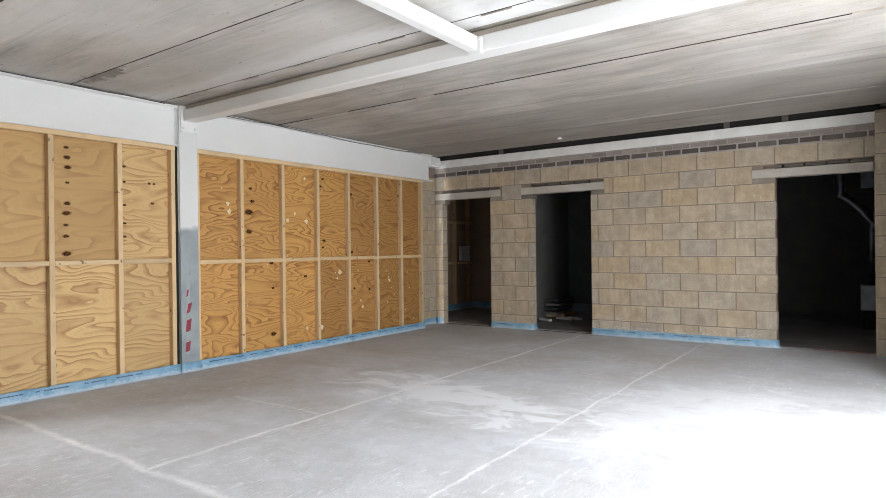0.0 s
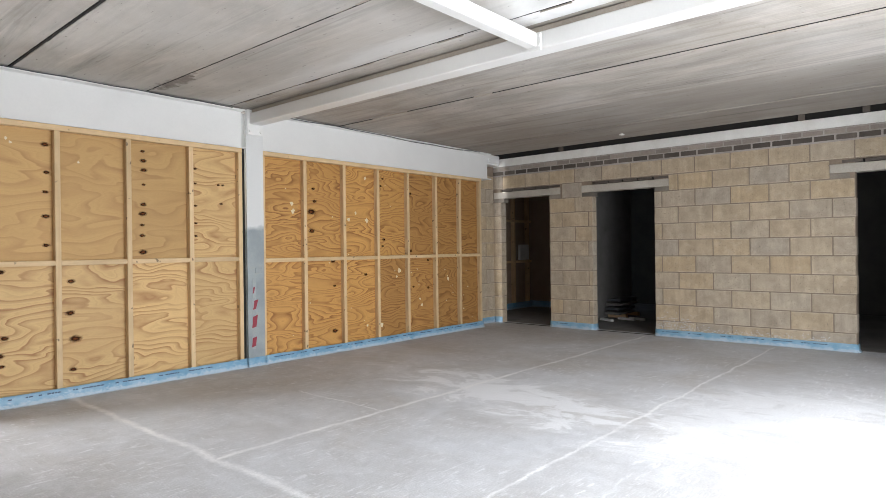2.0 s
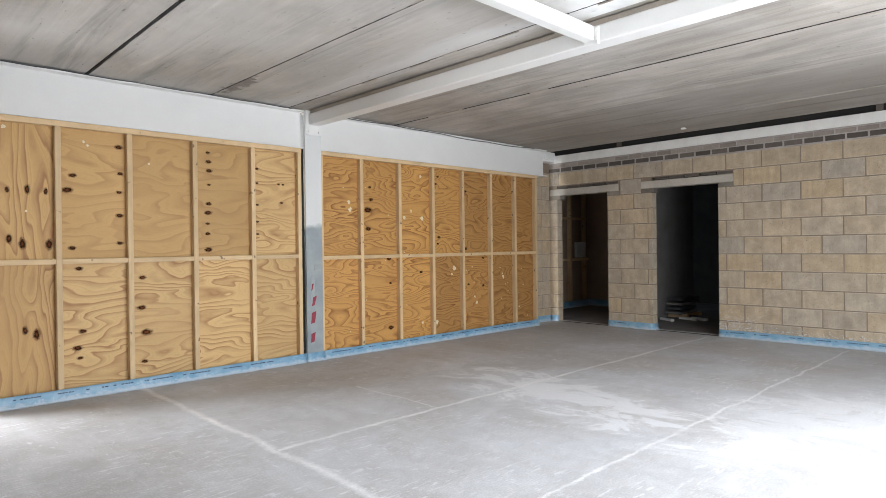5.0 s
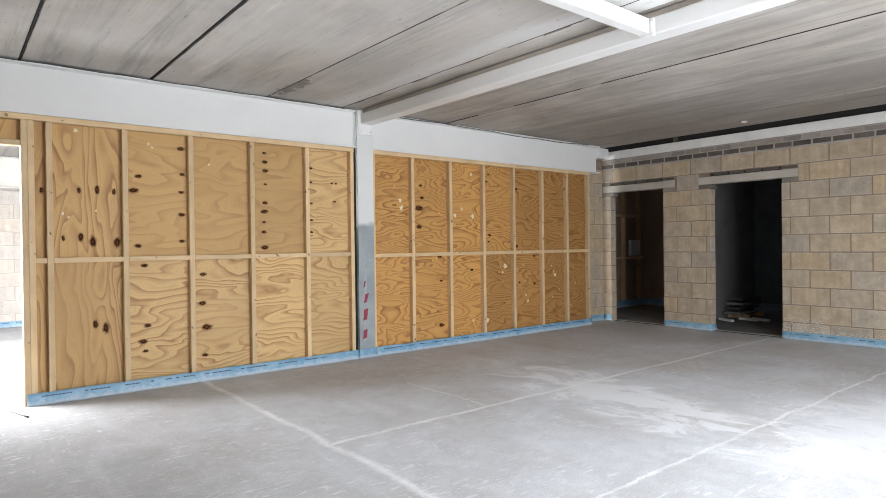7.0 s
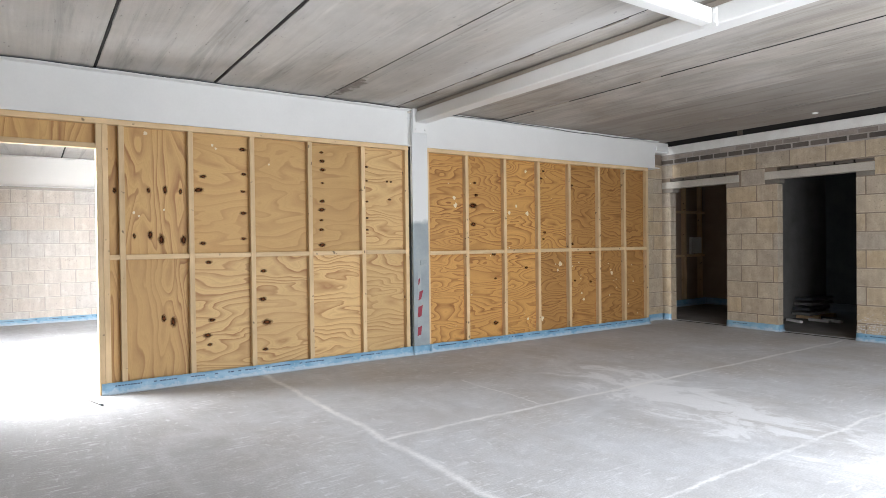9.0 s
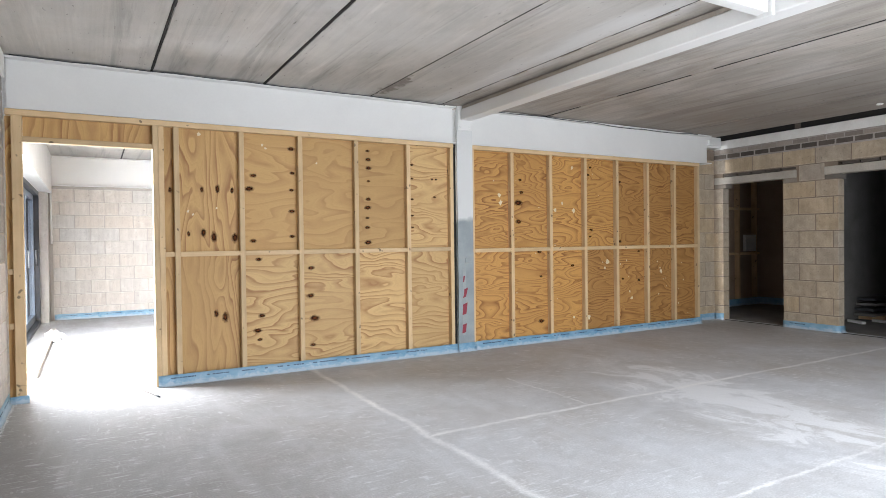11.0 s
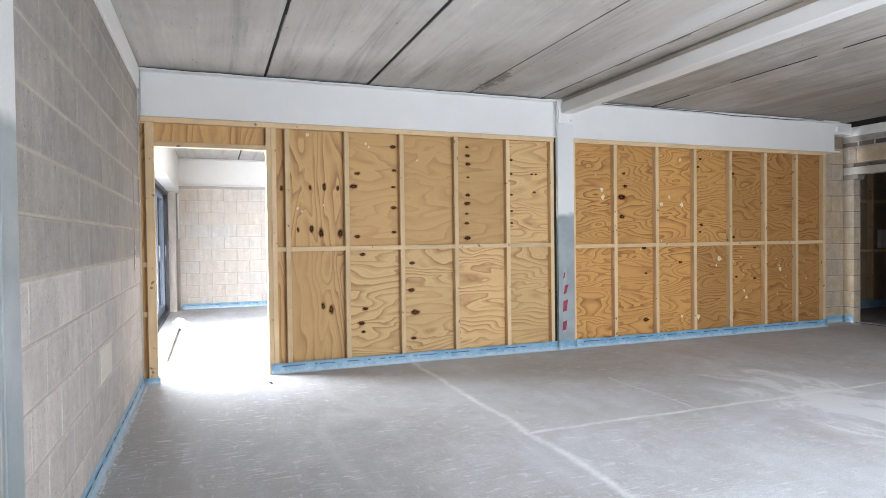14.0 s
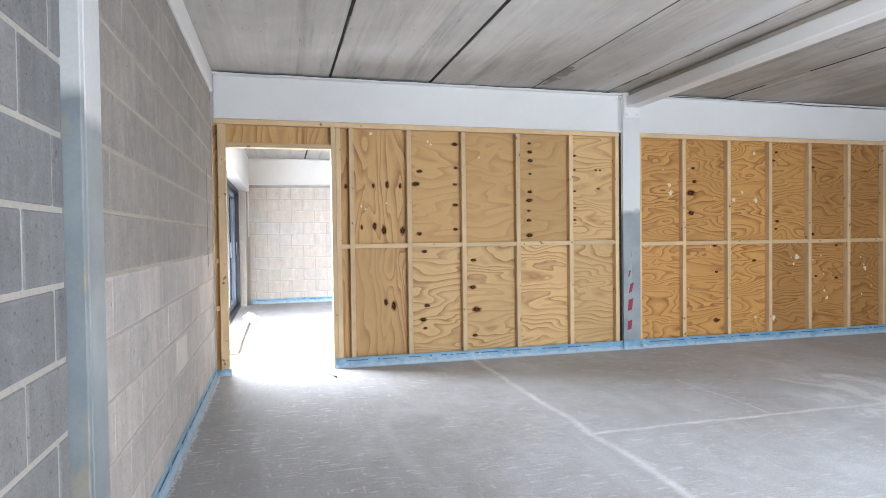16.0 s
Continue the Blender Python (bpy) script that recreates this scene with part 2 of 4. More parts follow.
def ceiling_material():
    """Precast plank soffit: streaks along the plank, tide marks, pale bloom."""
    m, nt, b = nodes_of("plank_soffit", 0.85)
    v = coords(nt, shift=False)
    big = noise_tex(nt, v, 0.8, 6, 0.62, 0.6)
    st = noise_tex(nt, coords(nt, (7, 0.35, 1), False), 3.2, 6, 0.65, 0.3)
    fine = noise_tex(nt, coords(nt, (3, 1, 1), False), 60, 3, 0.7)
    geo = nt.nodes.new("ShaderNodeNewGeometry")
    col = ramp(nt, geo.outputs["Random Per Island"], (0, (0.42, 0.38, 0.333)), (1, (0.50, 0.46, 0.41)))
    col = mix(nt, 1.0, col, ramp(nt, st, (0.3, 0.88), (0.7, 1.06)), "MULTIPLY")
    col = mix(nt, ramp(nt, big, (0.45, 0.0), (0.7, 0.6)), col, (0.62, 0.60, 0.57))
    low = noise_tex(nt, coords(nt, (2.2, 0.6, 1), False), 1.3, 5, 0.6, 0.8)
    col = mix(nt, 1.0, col, ramp(nt, low, (0.32, 0.74), (0.6, 1.05)), "MULTIPLY")
    col = mix(nt, 1.0, col, ramp(nt, fine, (0.3, 0.9), (0.7, 1.06)), "MULTIPLY")
    lines = noise_tex(nt, coords(nt, (55, 0.3, 1), False), 1.0, 4, 0.6, 0.1)
    col = mix(nt, 1.0, col, ramp(nt, lines, (0.32, 0.93), (0.5, 1.0), (0.7, 1.04)), "MULTIPLY")
    sep = nt.nodes.new("ShaderNodeSeparateXYZ")
    nt.links.new(v, sep.inputs[0])
    # lime bloom over the western planks, long dark and pale streaks over the others
    west = calc(nt, "LESS_THAN", sep.outputs[0], 3.44)
    bloom = ramp(nt, noise_tex(nt, coords(nt, (1.4, 0.7, 1), False), 1.5, 6, 0.65, 0.7), (0.3, 0.14), (0.66, 0.56))
    col = mix(nt, calc(nt, "MULTIPLY", west, bloom), col, (0.55, 0.54, 0.52))
    # weaker light towards the east wall, put into the plank colour as a darker brown
    east_shade = nt.nodes.new("ShaderNodeMapRange")
    east_shade.inputs[1].default_value, east_shade.inputs[2].default_value = 6.14, 6.16
    east_shade.inputs[3].default_value, east_shade.inputs[4].default_value = 0.0, 0.6
    nt.links.new(sep.outputs[0], east_shade.inputs[0])
    col = mix(nt, east_shade.outputs[0], col, (0.30, 0.268, 0.235))
    # lime washed out along the joint beside the ceiling beam
    wash = calc(nt, "ABSOLUTE", calc(nt, "SUBTRACT", sep.outputs[0], 3.33))
    wash = calc(nt, "SUBTRACT", calc(nt, "MULTIPLY", noise_tex(nt, coords(nt, (2.0, 0.5, 1), False), 2.0, 5, 0.6, 0.4), 0.42), wash)
    col = mix(nt, ramp(nt, wash, (0.0, 0.0), (0.16, 0.6)), col, (0.66, 0.655, 0.64))
    band = noise_tex(nt, coords(nt, (6.5, 0.3, 1), False), 1.0, 6, 0.66, 0.6)
    col = mix(nt, 1.0, col, ramp(nt, band, (0.33, 0.72), (0.45, 0.98), (0.6, 1.0), (0.7, 1.16)), "MULTIPLY")
    # damp stain beside one joint
    ex, ey = calc(nt, "SUBTRACT", sep.outputs[0], 2.62), calc(nt, "SUBTRACT", sep.outputs[1], 5.5)
    spread = calc(nt, "ADD", calc(nt, "MULTIPLY", ex, calc(nt, "MULTIPLY", ex, 60.0)), calc(nt, "MULTIPLY", ey, calc(nt, "MULTIPLY", ey, 3.5)))
    spread = calc(nt, "ADD", spread, calc(nt, "MULTIPLY", calc(nt, "SUBTRACT", noise_tex(nt, v, 9, 5, 0.65), 0.5), 3.0))
    col = mix(nt, ramp(nt, spread, (0.1, 0.75), (0.6, 0.0)), col, (0.15, 0.13, 0.11))
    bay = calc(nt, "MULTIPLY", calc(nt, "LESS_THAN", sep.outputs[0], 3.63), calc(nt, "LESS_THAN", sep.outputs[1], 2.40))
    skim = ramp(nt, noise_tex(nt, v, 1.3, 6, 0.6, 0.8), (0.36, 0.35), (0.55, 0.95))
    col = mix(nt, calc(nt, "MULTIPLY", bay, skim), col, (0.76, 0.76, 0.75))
    pits = ramp(nt, noise_tex(nt, coords(nt, (44, 11, 1), False), 1.0, 2, 0.5), (0.25, 0.55), (0.30, 1.0))
    col = mix(nt, 1.0, col, pits, "MULTIPLY")
    nt.links.new(col, b.inputs["Base Color"])
    relief(nt, b, st, 0.2, 0.008)
    return m


def membrane_material():
    """Blue polythene, creased, with screed dust caught in its lower fold."""
    m, nt, b = nodes_of("blue_membrane", 0.4)
    v = coords(nt, shift=False)
    col = ramp(nt, noise_tex(nt, v, 6, 5, 0.6, 0.3), (0.3, (0.12, 0.29, 0.44)), (0.7, (0.26, 0.42, 0.55)))
    crease = noise_tex(nt, coords(nt, (1, 1, 2.5), False), 26, 4, 0.6, 0.8)
    col = mix(nt, ramp(nt, crease, (0.57, 0.0), (0.68, 0.5)), col, (0.48, 0.58, 0.66))
    sep = nt.nodes.new("ShaderNodeSeparateXYZ")
    nt.links.new(v, sep.inputs[0])
    smear = calc(nt, "SUBTRACT", calc(nt, "MULTIPLY", noise_tex(nt, v, 17, 5, 0.7), 0.13), sep.outputs[2])
    col = mix(nt, ramp(nt, smear, (0.022, 0.0), (0.05, 0.6)), col, (0.55, 0.60, 0.65))
    nt.links.new(col, b.inputs["Base Color"])
    relief(nt, b, crease, 0.5, 0.006)
    return m


def column_material(name, level, ragged=0.16, stained=False):
    """White paint over grey primer, the paint ending in a sprayed edge."""
    m, nt, b = nodes_of(name, 0.45)
    v = coords(nt, shift=False)
    sep = nt.nodes.new("ShaderNodeSeparateXYZ")
    nt.links.new(v, sep.inputs[0])
    big = noise_tex(nt, v, 4, 5)
    fine = noise_tex(nt, v, 70, 3)
    z = calc(nt, "ADD", sep.outputs[2], calc(nt, "MULTIPLY", calc(nt, "SUBTRACT", noise_tex(nt, v, 7, 3), 0.5), ragged))
    f = nt.nodes.new("ShaderNodeMapRange")
    f.inputs[1].default_value, f.inputs[2].default_value = level - 0.025, level + 0.03
    nt.links.new(z, f.inputs[0])
    grey = ramp(nt, big, (0.35, (0.25, 0.285, 0.30)), (0.6, (0.325, 0.36, 0.37)), (0.74, (0.39, 0.36, 0.30)))
    if stained:
        rust = ramp(nt, noise_tex(nt, coords(nt, (9, 9, 3.2), False), 1.0, 3, 0.55), (0.54, 0.0), (0.62, 0.55))
        grey = mix(nt, rust, grey, (0.42, 0.36, 0.25))
    col = mix(nt, f.outputs[0], grey, (0.68, 0.685, 0.675))
    col = mix(nt, 1.0, col, ramp(nt, fine, (0.3, 0.95), (0.7, 1.03)), "MULTIPLY")
    nt.links.new(col, b.inputs["Base Color"])
    relief(nt, b, fine, 0.08, 0.002)
    return m


SAND = block_material("sandy_block", (0.40, 0.345, 0.28), (0.48, 0.37, 0.24), (0.445, 0.378, 0.295), (0.74, 1.16))
LIGHTGREY = block_material("light_grey_block", (0.475, 0.438, 0.41), (0.53, 0.483, 0.447), (0.58, 0.523, 0.475), (0.82, 1.10))
GREY = block_material("grey_block", (0.315, 0.286, 0.259), (0.345, 0.312, 0.279), (0.372, 0.332, 0.292), (0.8, 1.12))
SLATE = block_material("slate_grey_block", (0.222, 0.220, 0.222), (0.25, 0.248, 0.248), (0.285, 0.278, 0.27), (0.86, 1.1))
PALE = block_material("pale_block", (0.57, 0.525, 0.48), (0.62, 0.55, 0.48), (0.56, 0.54, 0.515), (0.9, 1.06))
MORTAR_MID = plain("grey_mortar", (0.38, 0.35, 0.315), (0.44, 0.41, 0.37), 0.95, bump=0.4)
MORTAR_TAN = plain("tan_mortar", (0.40, 0.34, 0.275), (0.49, 0.425, 0.35), 0.95, bump=0.4)
MORTAR = plain("mortar", (0.19, 0.145, 0.108), (0.29, 0.23, 0.175), 0.95, bump=0.4)
MORTAR_BED = plain("pinkish_bed_mortar", (0.27, 0.24, 0.215), (0.40, 0.365, 0.335), 0.95, scale=5, bump=0.5)
BUFF = plain("buff_block", (0.60, 0.555, 0.49), (0.66, 0.61, 0.54), 0.93, bump=0.4)
MORTAR_PALE = plain("pale_mortar", (0.46, 0.425, 0.38), (0.53, 0.495, 0.45), 0.95, bump=0.4)
SLIP = plain("mortar_smeared_brick", (0.27, 0.225, 0.195), (0.36, 0.31, 0.27), 0.92, vary=(0.7, 1.1), bump=0.4)
BRICK = plain("grey_brown_brick", (0.075, 0.062, 0.052), (0.13, 0.108, 0.09), 0.9, vary=(0.7, 1.25), bump=0.4)
PACK = plain("tan_packing", (0.40, 0.35, 0.295), (0.48, 0.43, 0.37), 0.9, bump=0.3)
PAD = plain("mortar_pad", (0.17, 0.15, 0.125), (0.25, 0.225, 0.19), 0.92, vary=(0.75, 1.2), bump=0.4)
LINTEL = plain("concrete_lintel", (0.37, 0.335, 0.285), (0.47, 0.435, 0.38), 0.88, stretch=(1, 1, 1), bump=0.3)
WHITE = plain("white_steel_paint", (0.74, 0.735, 0.715), (0.79, 0.785, 0.765), 0.4, scale=1.5, bump=0.03, speck=0.15)
DUSTY = plain("dusty_white_paint", (0.66, 0.64, 0.60), (0.80, 0.79, 0.76), 0.6, scale=4.0, bump=0.05, speck=0.3)
PRIMER = column_material("part_painted_steel", 1.5)
FLOOR = floor_material()
SOFFIT = ceiling_material()
PLY_H = ply_material("plywood_across", (0.665, 0.448, 0.198), (0.32, 0.145, 0.045), True, 32.0, 5.0, 1.05)
PLY_SOFT = ply_material("plywood_pale", (0.545, 0.342, 0.130), (0.29, 0.13, 0.038), True, 16.0, 3.4, 0.6)
PLY_V = ply_material("plywood_upright", (0.585, 0.368, 0.143), (0.26, 0.105, 0.032), False, 30.0, 3.6, 0.9)
PLY_RED = ply_material("plywood_amber", (0.60, 0.325, 0.095), (0.21, 0.07, 0.015), True, 34.0, 7.0, 1.5)
# browner sheets, darkened further for the light falling off towards the corner
PLY_BROWN_DIM = ply_material("plywood_brown", (0.455, 0.238, 0.07), (0.17, 0.058, 0.013), True, 34.0, 6.5, 1.4)
WOOD_Z = wood_material("sawn_pine_upright", (1, 1, 0.06))
WOOD_X = wood_material("sawn_pine_across", (0.06, 1, 1))
DPC = membrane_material()
INK = plain("dark_blue_print", (0.03, 0.06, 0.11), (0.05, 0.09, 0.15), 0.6, bump=0)
DUST = plain("white_dust", (0.56, 0.57, 0.58), (0.70, 0.71, 0.72), 0.95, bump=0.4)
# near-black, also for strips that paint the shade inside gaps
DARK = plain("dark_void", (0.012, 0.011, 0.010), (0.02, 0.018, 0.016), 0.95)
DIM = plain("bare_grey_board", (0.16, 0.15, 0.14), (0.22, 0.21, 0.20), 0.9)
# concrete darkened to carry the dimness of the back rooms
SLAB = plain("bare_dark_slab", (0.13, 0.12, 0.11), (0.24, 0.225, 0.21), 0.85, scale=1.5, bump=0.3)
FRAME = plain("anthracite_frame", (0.035, 0.04, 0.05), (0.05, 0.055, 0.065), 0.4, bump=0)
# anthracite leaves again, with the daylight glare on them mixed into the colour
LIT_FRAME = plain("blue_grey_frame", (0.20, 0.25, 0.33), (0.25, 0.31, 0.40), 0.4, bump=0)
ZINC = plain("galvanised_steel", (0.50, 0.52, 0.54), (0.66, 0.68, 0.70), 0.32, 1.0, scale=9, bump=0.1)
DUCT = plain("dull_galvanised_duct", (0.16, 0.17, 0.185), (0.24, 0.25, 0.27), 0.42, 1.0, scale=9, bump=0.1)
RED = plain("red_tape", (0.24, 0.025, 0.045), (0.32, 0.04, 0.06), 0.5, bump=0)
TAPE = plain("white_tape", (0.29, 0.325, 0.335), (0.36, 0.385, 0.39), 0.45, bump=0)
PLASTER = plain("white_board", (0.74, 0.73, 0.71), (0.82, 0.81, 0.79), 0.85, bump=0.1)
GROUND = plain("outside_paving", (0.36, 0.35, 0.33), (0.44, 0.43, 0.41), 0.9)
FILL = plain("pale_filler", (0.66, 0.56, 0.38), (0.74, 0.66, 0.48), 0.9, bump=0.1)
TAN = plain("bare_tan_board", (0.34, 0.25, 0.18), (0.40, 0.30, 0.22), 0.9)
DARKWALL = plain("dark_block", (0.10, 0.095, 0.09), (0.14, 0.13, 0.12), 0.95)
SCAB = plain("old_mortar", (0.16, 0.14, 0.12), (0.26, 0.24, 0.21), 0.95, bump=0.5)
GLASS, nt_g, b_g = nodes_of("clear_glass", 0.02)
b_g.inputs["Transmission Weight"].default_value, b_g.inputs["IOR"].default_value = 1.0, 1.45


# ---- mesh helpers ----
def box(bm, x0, x1, y0, y1, z0, z1, bevel=0.0):
    m = Matrix.LocRotScale(((x0 + x1) / 2, (y0 + y1) / 2, (z0 + z1) / 2), None, (abs(x1 - x0), abs(y1 - y0), abs(z1 - z0)))
    r = bmesh.ops.create_cube(bm, size=1.0, matrix=m)
    if bevel:
        edges = list({e for v in r["verts"] for e in v.link_edges})
        bmesh.ops.bevel(bm, geom=edges, offset=bevel, segments=1, affect="EDGES")
    return bm


def boxes(*dims, bevel=0.0):
    bm = bmesh.new()
    for d in dims:
        box(bm, *d, bevel=bevel)
    return bm


def part(name, bm, material, parent=None, label=""):
    me = bpy.data.meshes.new(name)
    bm.to_mesh(me)
    bm.free()
    me.materials.append(material)
    ob = new(name, me)
    if parent:
        ob.parent = parent
    if label:
        ob["label"] = label
    return ob


def empty(name, at=(0, 0, 0)):
    ob = new(name)
    ob.location = at
    return ob


def adopt(ob, parent):
    """Parent a part that was built in world places to a thing whose empty stands elsewhere."""
    ob.parent = parent
    ob.matrix_parent_inverse = Matrix.Translation(parent.location).inverted()
    return ob


def tube(points, radius, sides=12):
    """A round bar through the given places."""
    bm = bmesh.new()
    rings = []
    pts = [Vector(q) for q in points]
    for i, q in enumerate(pts):
        d = (pts[min(i + 1, len(pts) - 1)] - pts[max(i - 1, 0)]).normalized()
        side = d.cross(Vector((0, 0, 1)) if abs(d.z) < 0.9 else Vector((1, 0, 0))).normalized()
        up = side.cross(d)
        rings.append([bm.verts.new(q + radius * (math.cos(a) * side + math.sin(a) * up)) for a in (2 * math.pi * k / sides for k in range(sides))])
    for r0, r1 in zip(rings, rings[1:]):
        for k in range(sides):
            bm.faces.new((r0[k], r0[(k + 1) % sides], r1[(k + 1) % sides], r1[k])).smooth = True
    bm.faces.new(rings[0][::-1])
    bm.faces.new(rings[-1])
    bmesh.ops.recalc_face_normals(bm, faces=bm.faces)
    return bm


def i_section(length, depth, width, flange=0.014, web=0.01):
    """An I-section along local x, its underside at z = 0, centred on y."""
    bm = bmesh.new()
    h, w, f, t = depth, width / 2, flange, web / 2
    prof = [(-w, 0), (w, 0), (w, f), (t, f), (t, h - f), (w, h - f), (w, h), (-w, h), (-w, h - f), (-t, h - f), (-t, f), (-w, f)]
    a = [bm.verts.new((0, y, z)) for y, z in prof]
    c = [bm.verts.new((length, y, z)) for y, z in prof]
    for i in range(12):
        j = (i + 1) % 12
        bm.faces.new((a[i], a[j], c[j], c[i]))
    bm.faces.new(a[::-1])
    bm.faces.new(c)
    bmesh.ops.recalc_face_normals(bm, faces=bm.faces)
    return bm


# ---- block walls: each block is a piece with its own edges ----
PIECES = {}


def piece_mesh(w, h, d, material, chamfer=0.004):
    """One block: local x along the wall, y through it, z up; centre at the origin."""
    key = (round(w, 3), round(h, 3), round(d, 3), material.name)
    if key not in PIECES:
        bm = boxes((-w / 2, w / 2, -d / 2, d / 2, -h / 2, h / 2), bevel=chamfer)
        me = bpy.data.meshes.new("block")
        bm.to_mesh(me)
        bm.free()
        me.materials.append(material)
        PIECES[key] = me
    return PIECES[key]


PENDING = []


def block_wall(wall, origin, turn, length, courses, material, openings=(), thick=0.14, start=0.0, z0=-0.015, name="block", course=COURSE, unit=BLOCK, joint=0.01, jitter=0.0015, upright=None):
    """Blocks in half bond along a line from origin, turned about z; openings are (u0, u1, z0, z1)."""
    PENDING.append((wall, Vector(origin), turn, length, courses, material, openings, thick, start, z0, name, course, unit, joint, jitter, upright or joint))


def lay_blocks(wall, origin, turn, length, courses, material, openings, thick, start, z0, name, course, unit, joint, jitter, upright):
    rnd = random.Random(len(wall.name) * 7 + int(length * 100))
    rot = Matrix.Rotation(radians(turn), 4, "Z")
    for c in range(courses):
        zb = z0 + c * course
        zc = zb + course / 2
        spans = [(0.0, length)]
        for u0, u1, a, b in openings:
            if a < zc < b:
                spans = [s for q0, q1 in spans for s in ((q0, min(q1, u0)), (max(q0, u1), q1)) if s[1] - s[0] > 0.02]
        u = start - (unit / 2 if c % 2 else 0.0) - unit
        while u < length:
            for q0, q1 in spans:
                l, r = max(u, q0), min(u + unit, q1)
                if r - l > 0.045:
                    lj = 0 if l == q0 else upright / 2
                    rj = 0 if r == q1 else upright / 2
                    w = r - l - lj - rj
                    mid = (l + lj + r - rj) / 2
                    ob = new(name, piece_mesh(round(w, 3), course - joint, thick, material))
                    ob.matrix_local = Matrix.Translation(origin) @ rot @ Matrix.Translation((mid, rnd.uniform(-jitter, jitter), zc + joint / 2))
                    ob.parent = wall
            u += unit


def backing(name, dims, material, label, category="wall"):
    ob = part(name, boxes(*dims), material)
    return tagged(ob, label, category, kind="structure")


# ---- floor and ceiling ----
bm = bmesh.new()
bmesh.ops.create_grid(bm, x_segments=2, y_segments=2, size=0.5, matrix=Matrix.LocRotScale((6.0, 5.6, 0), None, (14.2, 15.0, 1)))
r = bmesh.ops.extrude_face_region(bm, geom=list(bm.faces))
bmesh.ops.translate(bm, verts=[v for v in r["geom"] if isinstance(v, bmesh.types.BMVert)], vec=(0, 0, -0.15))
bmesh.ops.recalc_face_normals(bm, faces=bm.faces)
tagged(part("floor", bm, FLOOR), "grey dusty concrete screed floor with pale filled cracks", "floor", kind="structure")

bm = bmesh.new()
edges_x = [-1.0, 0.49, 1.475, 2.57, 3.44, 4.945, 6.15, 7.35, 8.29, 8.50, 9.9, 11.4, 13.0]
GAPS = [0.01, 0.022, 0.022, 0.011, 0.007, 0.008, 0.006, 0.005, 0.005, 0.005, 0.005, 0.005, 0.005]
for i, (a, b) in enumerate(zip(edges_x, edges_x[1:])):
    if a == 8.29:
        continue  # open slot above the wall beam
    drop = (0.0, 0.004, -0.003, 0.002, 0.006)[i % 5]
    box(bm, a + GAPS[i] / 2, b - GAPS[i + 1] / 2, S_Y - 0.2, 13.0, CEIL + drop, CEIL + 0.2, bevel=0.004)
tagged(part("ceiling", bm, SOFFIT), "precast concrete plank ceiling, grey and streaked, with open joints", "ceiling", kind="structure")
# ragged near-black strips in the plank joints stand for the shade inside them
bm = bmesh.new()
rnd = random.Random(3)
WIDE = (0.9, 0.85, 0.6, 0.25, 0.35)
for i, a in enumerate(edges_x[1:6]):
    y = S_Y
    while y < 12.9:
        step = rnd.uniform(0.05, 0.25)
        l, r = (GAPS[i + 1] * rnd.uniform(0.25, 0.6) for _ in range(2))
        box(bm, a - l * WIDE[i], a + r * WIDE[i], y, y + step, CEIL - 0.003 + 0.004 * (i > 2), CEIL + 0.03)
        y += step
tagged(part("ceiling_joint", bm, DARK), "dark strips painting the shade in the joints between the ceiling planks", "ceiling joint", kind="structure")
bm = bmesh.new()
rnd = random.Random(17)
for a in (2.57, 3.44, 4.945):
    y = S_Y
    while y < D - 0.1:
        step = rnd.uniform(0.04, 0.3)
        if rnd.random() < 0.3:
            side = rnd.choice((-1, 1))
            q = a + side * (0.007 + rnd.uniform(0.0, 0.003))
            box(bm, q, q + side * rnd.uniform(0.003, 0.014), y, y + step, CEIL - 0.005, CEIL + 0.008)
        y += step
tagged(part("joint_mortar", bm, PACK), "pale mortar squeezed out along the ceiling joints", "mortar", kind="stuff")
tagged(part("roof", boxes((-1.0, 13.1, S_Y - 0.2, 13.1, CEIL + 0.206, CEIL + 0.35)), DARK), "dark slab over the ceiling planks", "roof", kind="structure")

# ---- timber partition, north side ----
TOP = 2.365
PLY_Y = D + 0.068


def member(name, dims, mat, parent, bevel=0.003):
    return part(name, boxes(dims, bevel=bevel), mat, parent)


def knot_material():
    """Dark ring round a brown heart, stain fading into the veneer."""
    m, nt, b = nodes_of("knot", 0.85)
    b.inputs["Specular IOR Level"].default_value = 0.15
    tc = nt.nodes.new("ShaderNodeTexCoord")
    ln = nt.nodes.new("ShaderNodeVectorMath")
    ln.operation = "LENGTH"
    nt.links.new(tc.outputs["Object"], ln.inputs[0])
    r = calc(nt, "ADD", ln.outputs["Value"], calc(nt, "MULTIPLY", calc(nt, "SUBTRACT", noise_tex(nt, coords(nt), 2.2, 3), 0.5), 0.55))
    nt.links.new(ramp(nt, r, (0.0, (0.16, 0.055, 0.016)), (0.17, (0.09, 0.03, 0.01)), (0.28, (0.026, 0.010, 0.005)), (0.40, (0.11, 0.036, 0.010)), (0.62, (0.27, 0.105, 0.03))), b.inputs["Base Color"])
    nt.links.new(ramp(nt, r, (0.27, 1.0), (0.36, 0.7), (0.48, 0.28), (0.75, 0.0)), b.inputs["Alpha"])
    return m


KNOT = knot_material()
bm = bmesh.new()
bmesh.ops.create_cone(bm, cap_ends=True, segments=14, radius1=1.0, radius2=0.98, depth=0.002, matrix=Matrix.Rotation(radians(90), 4, "X"))
KNOT_MESH = bpy.data.meshes.new("knot")
bm.to_mesh(KNOT_MESH)
bm.free()
KNOT_MESH.materials.append(KNOT)


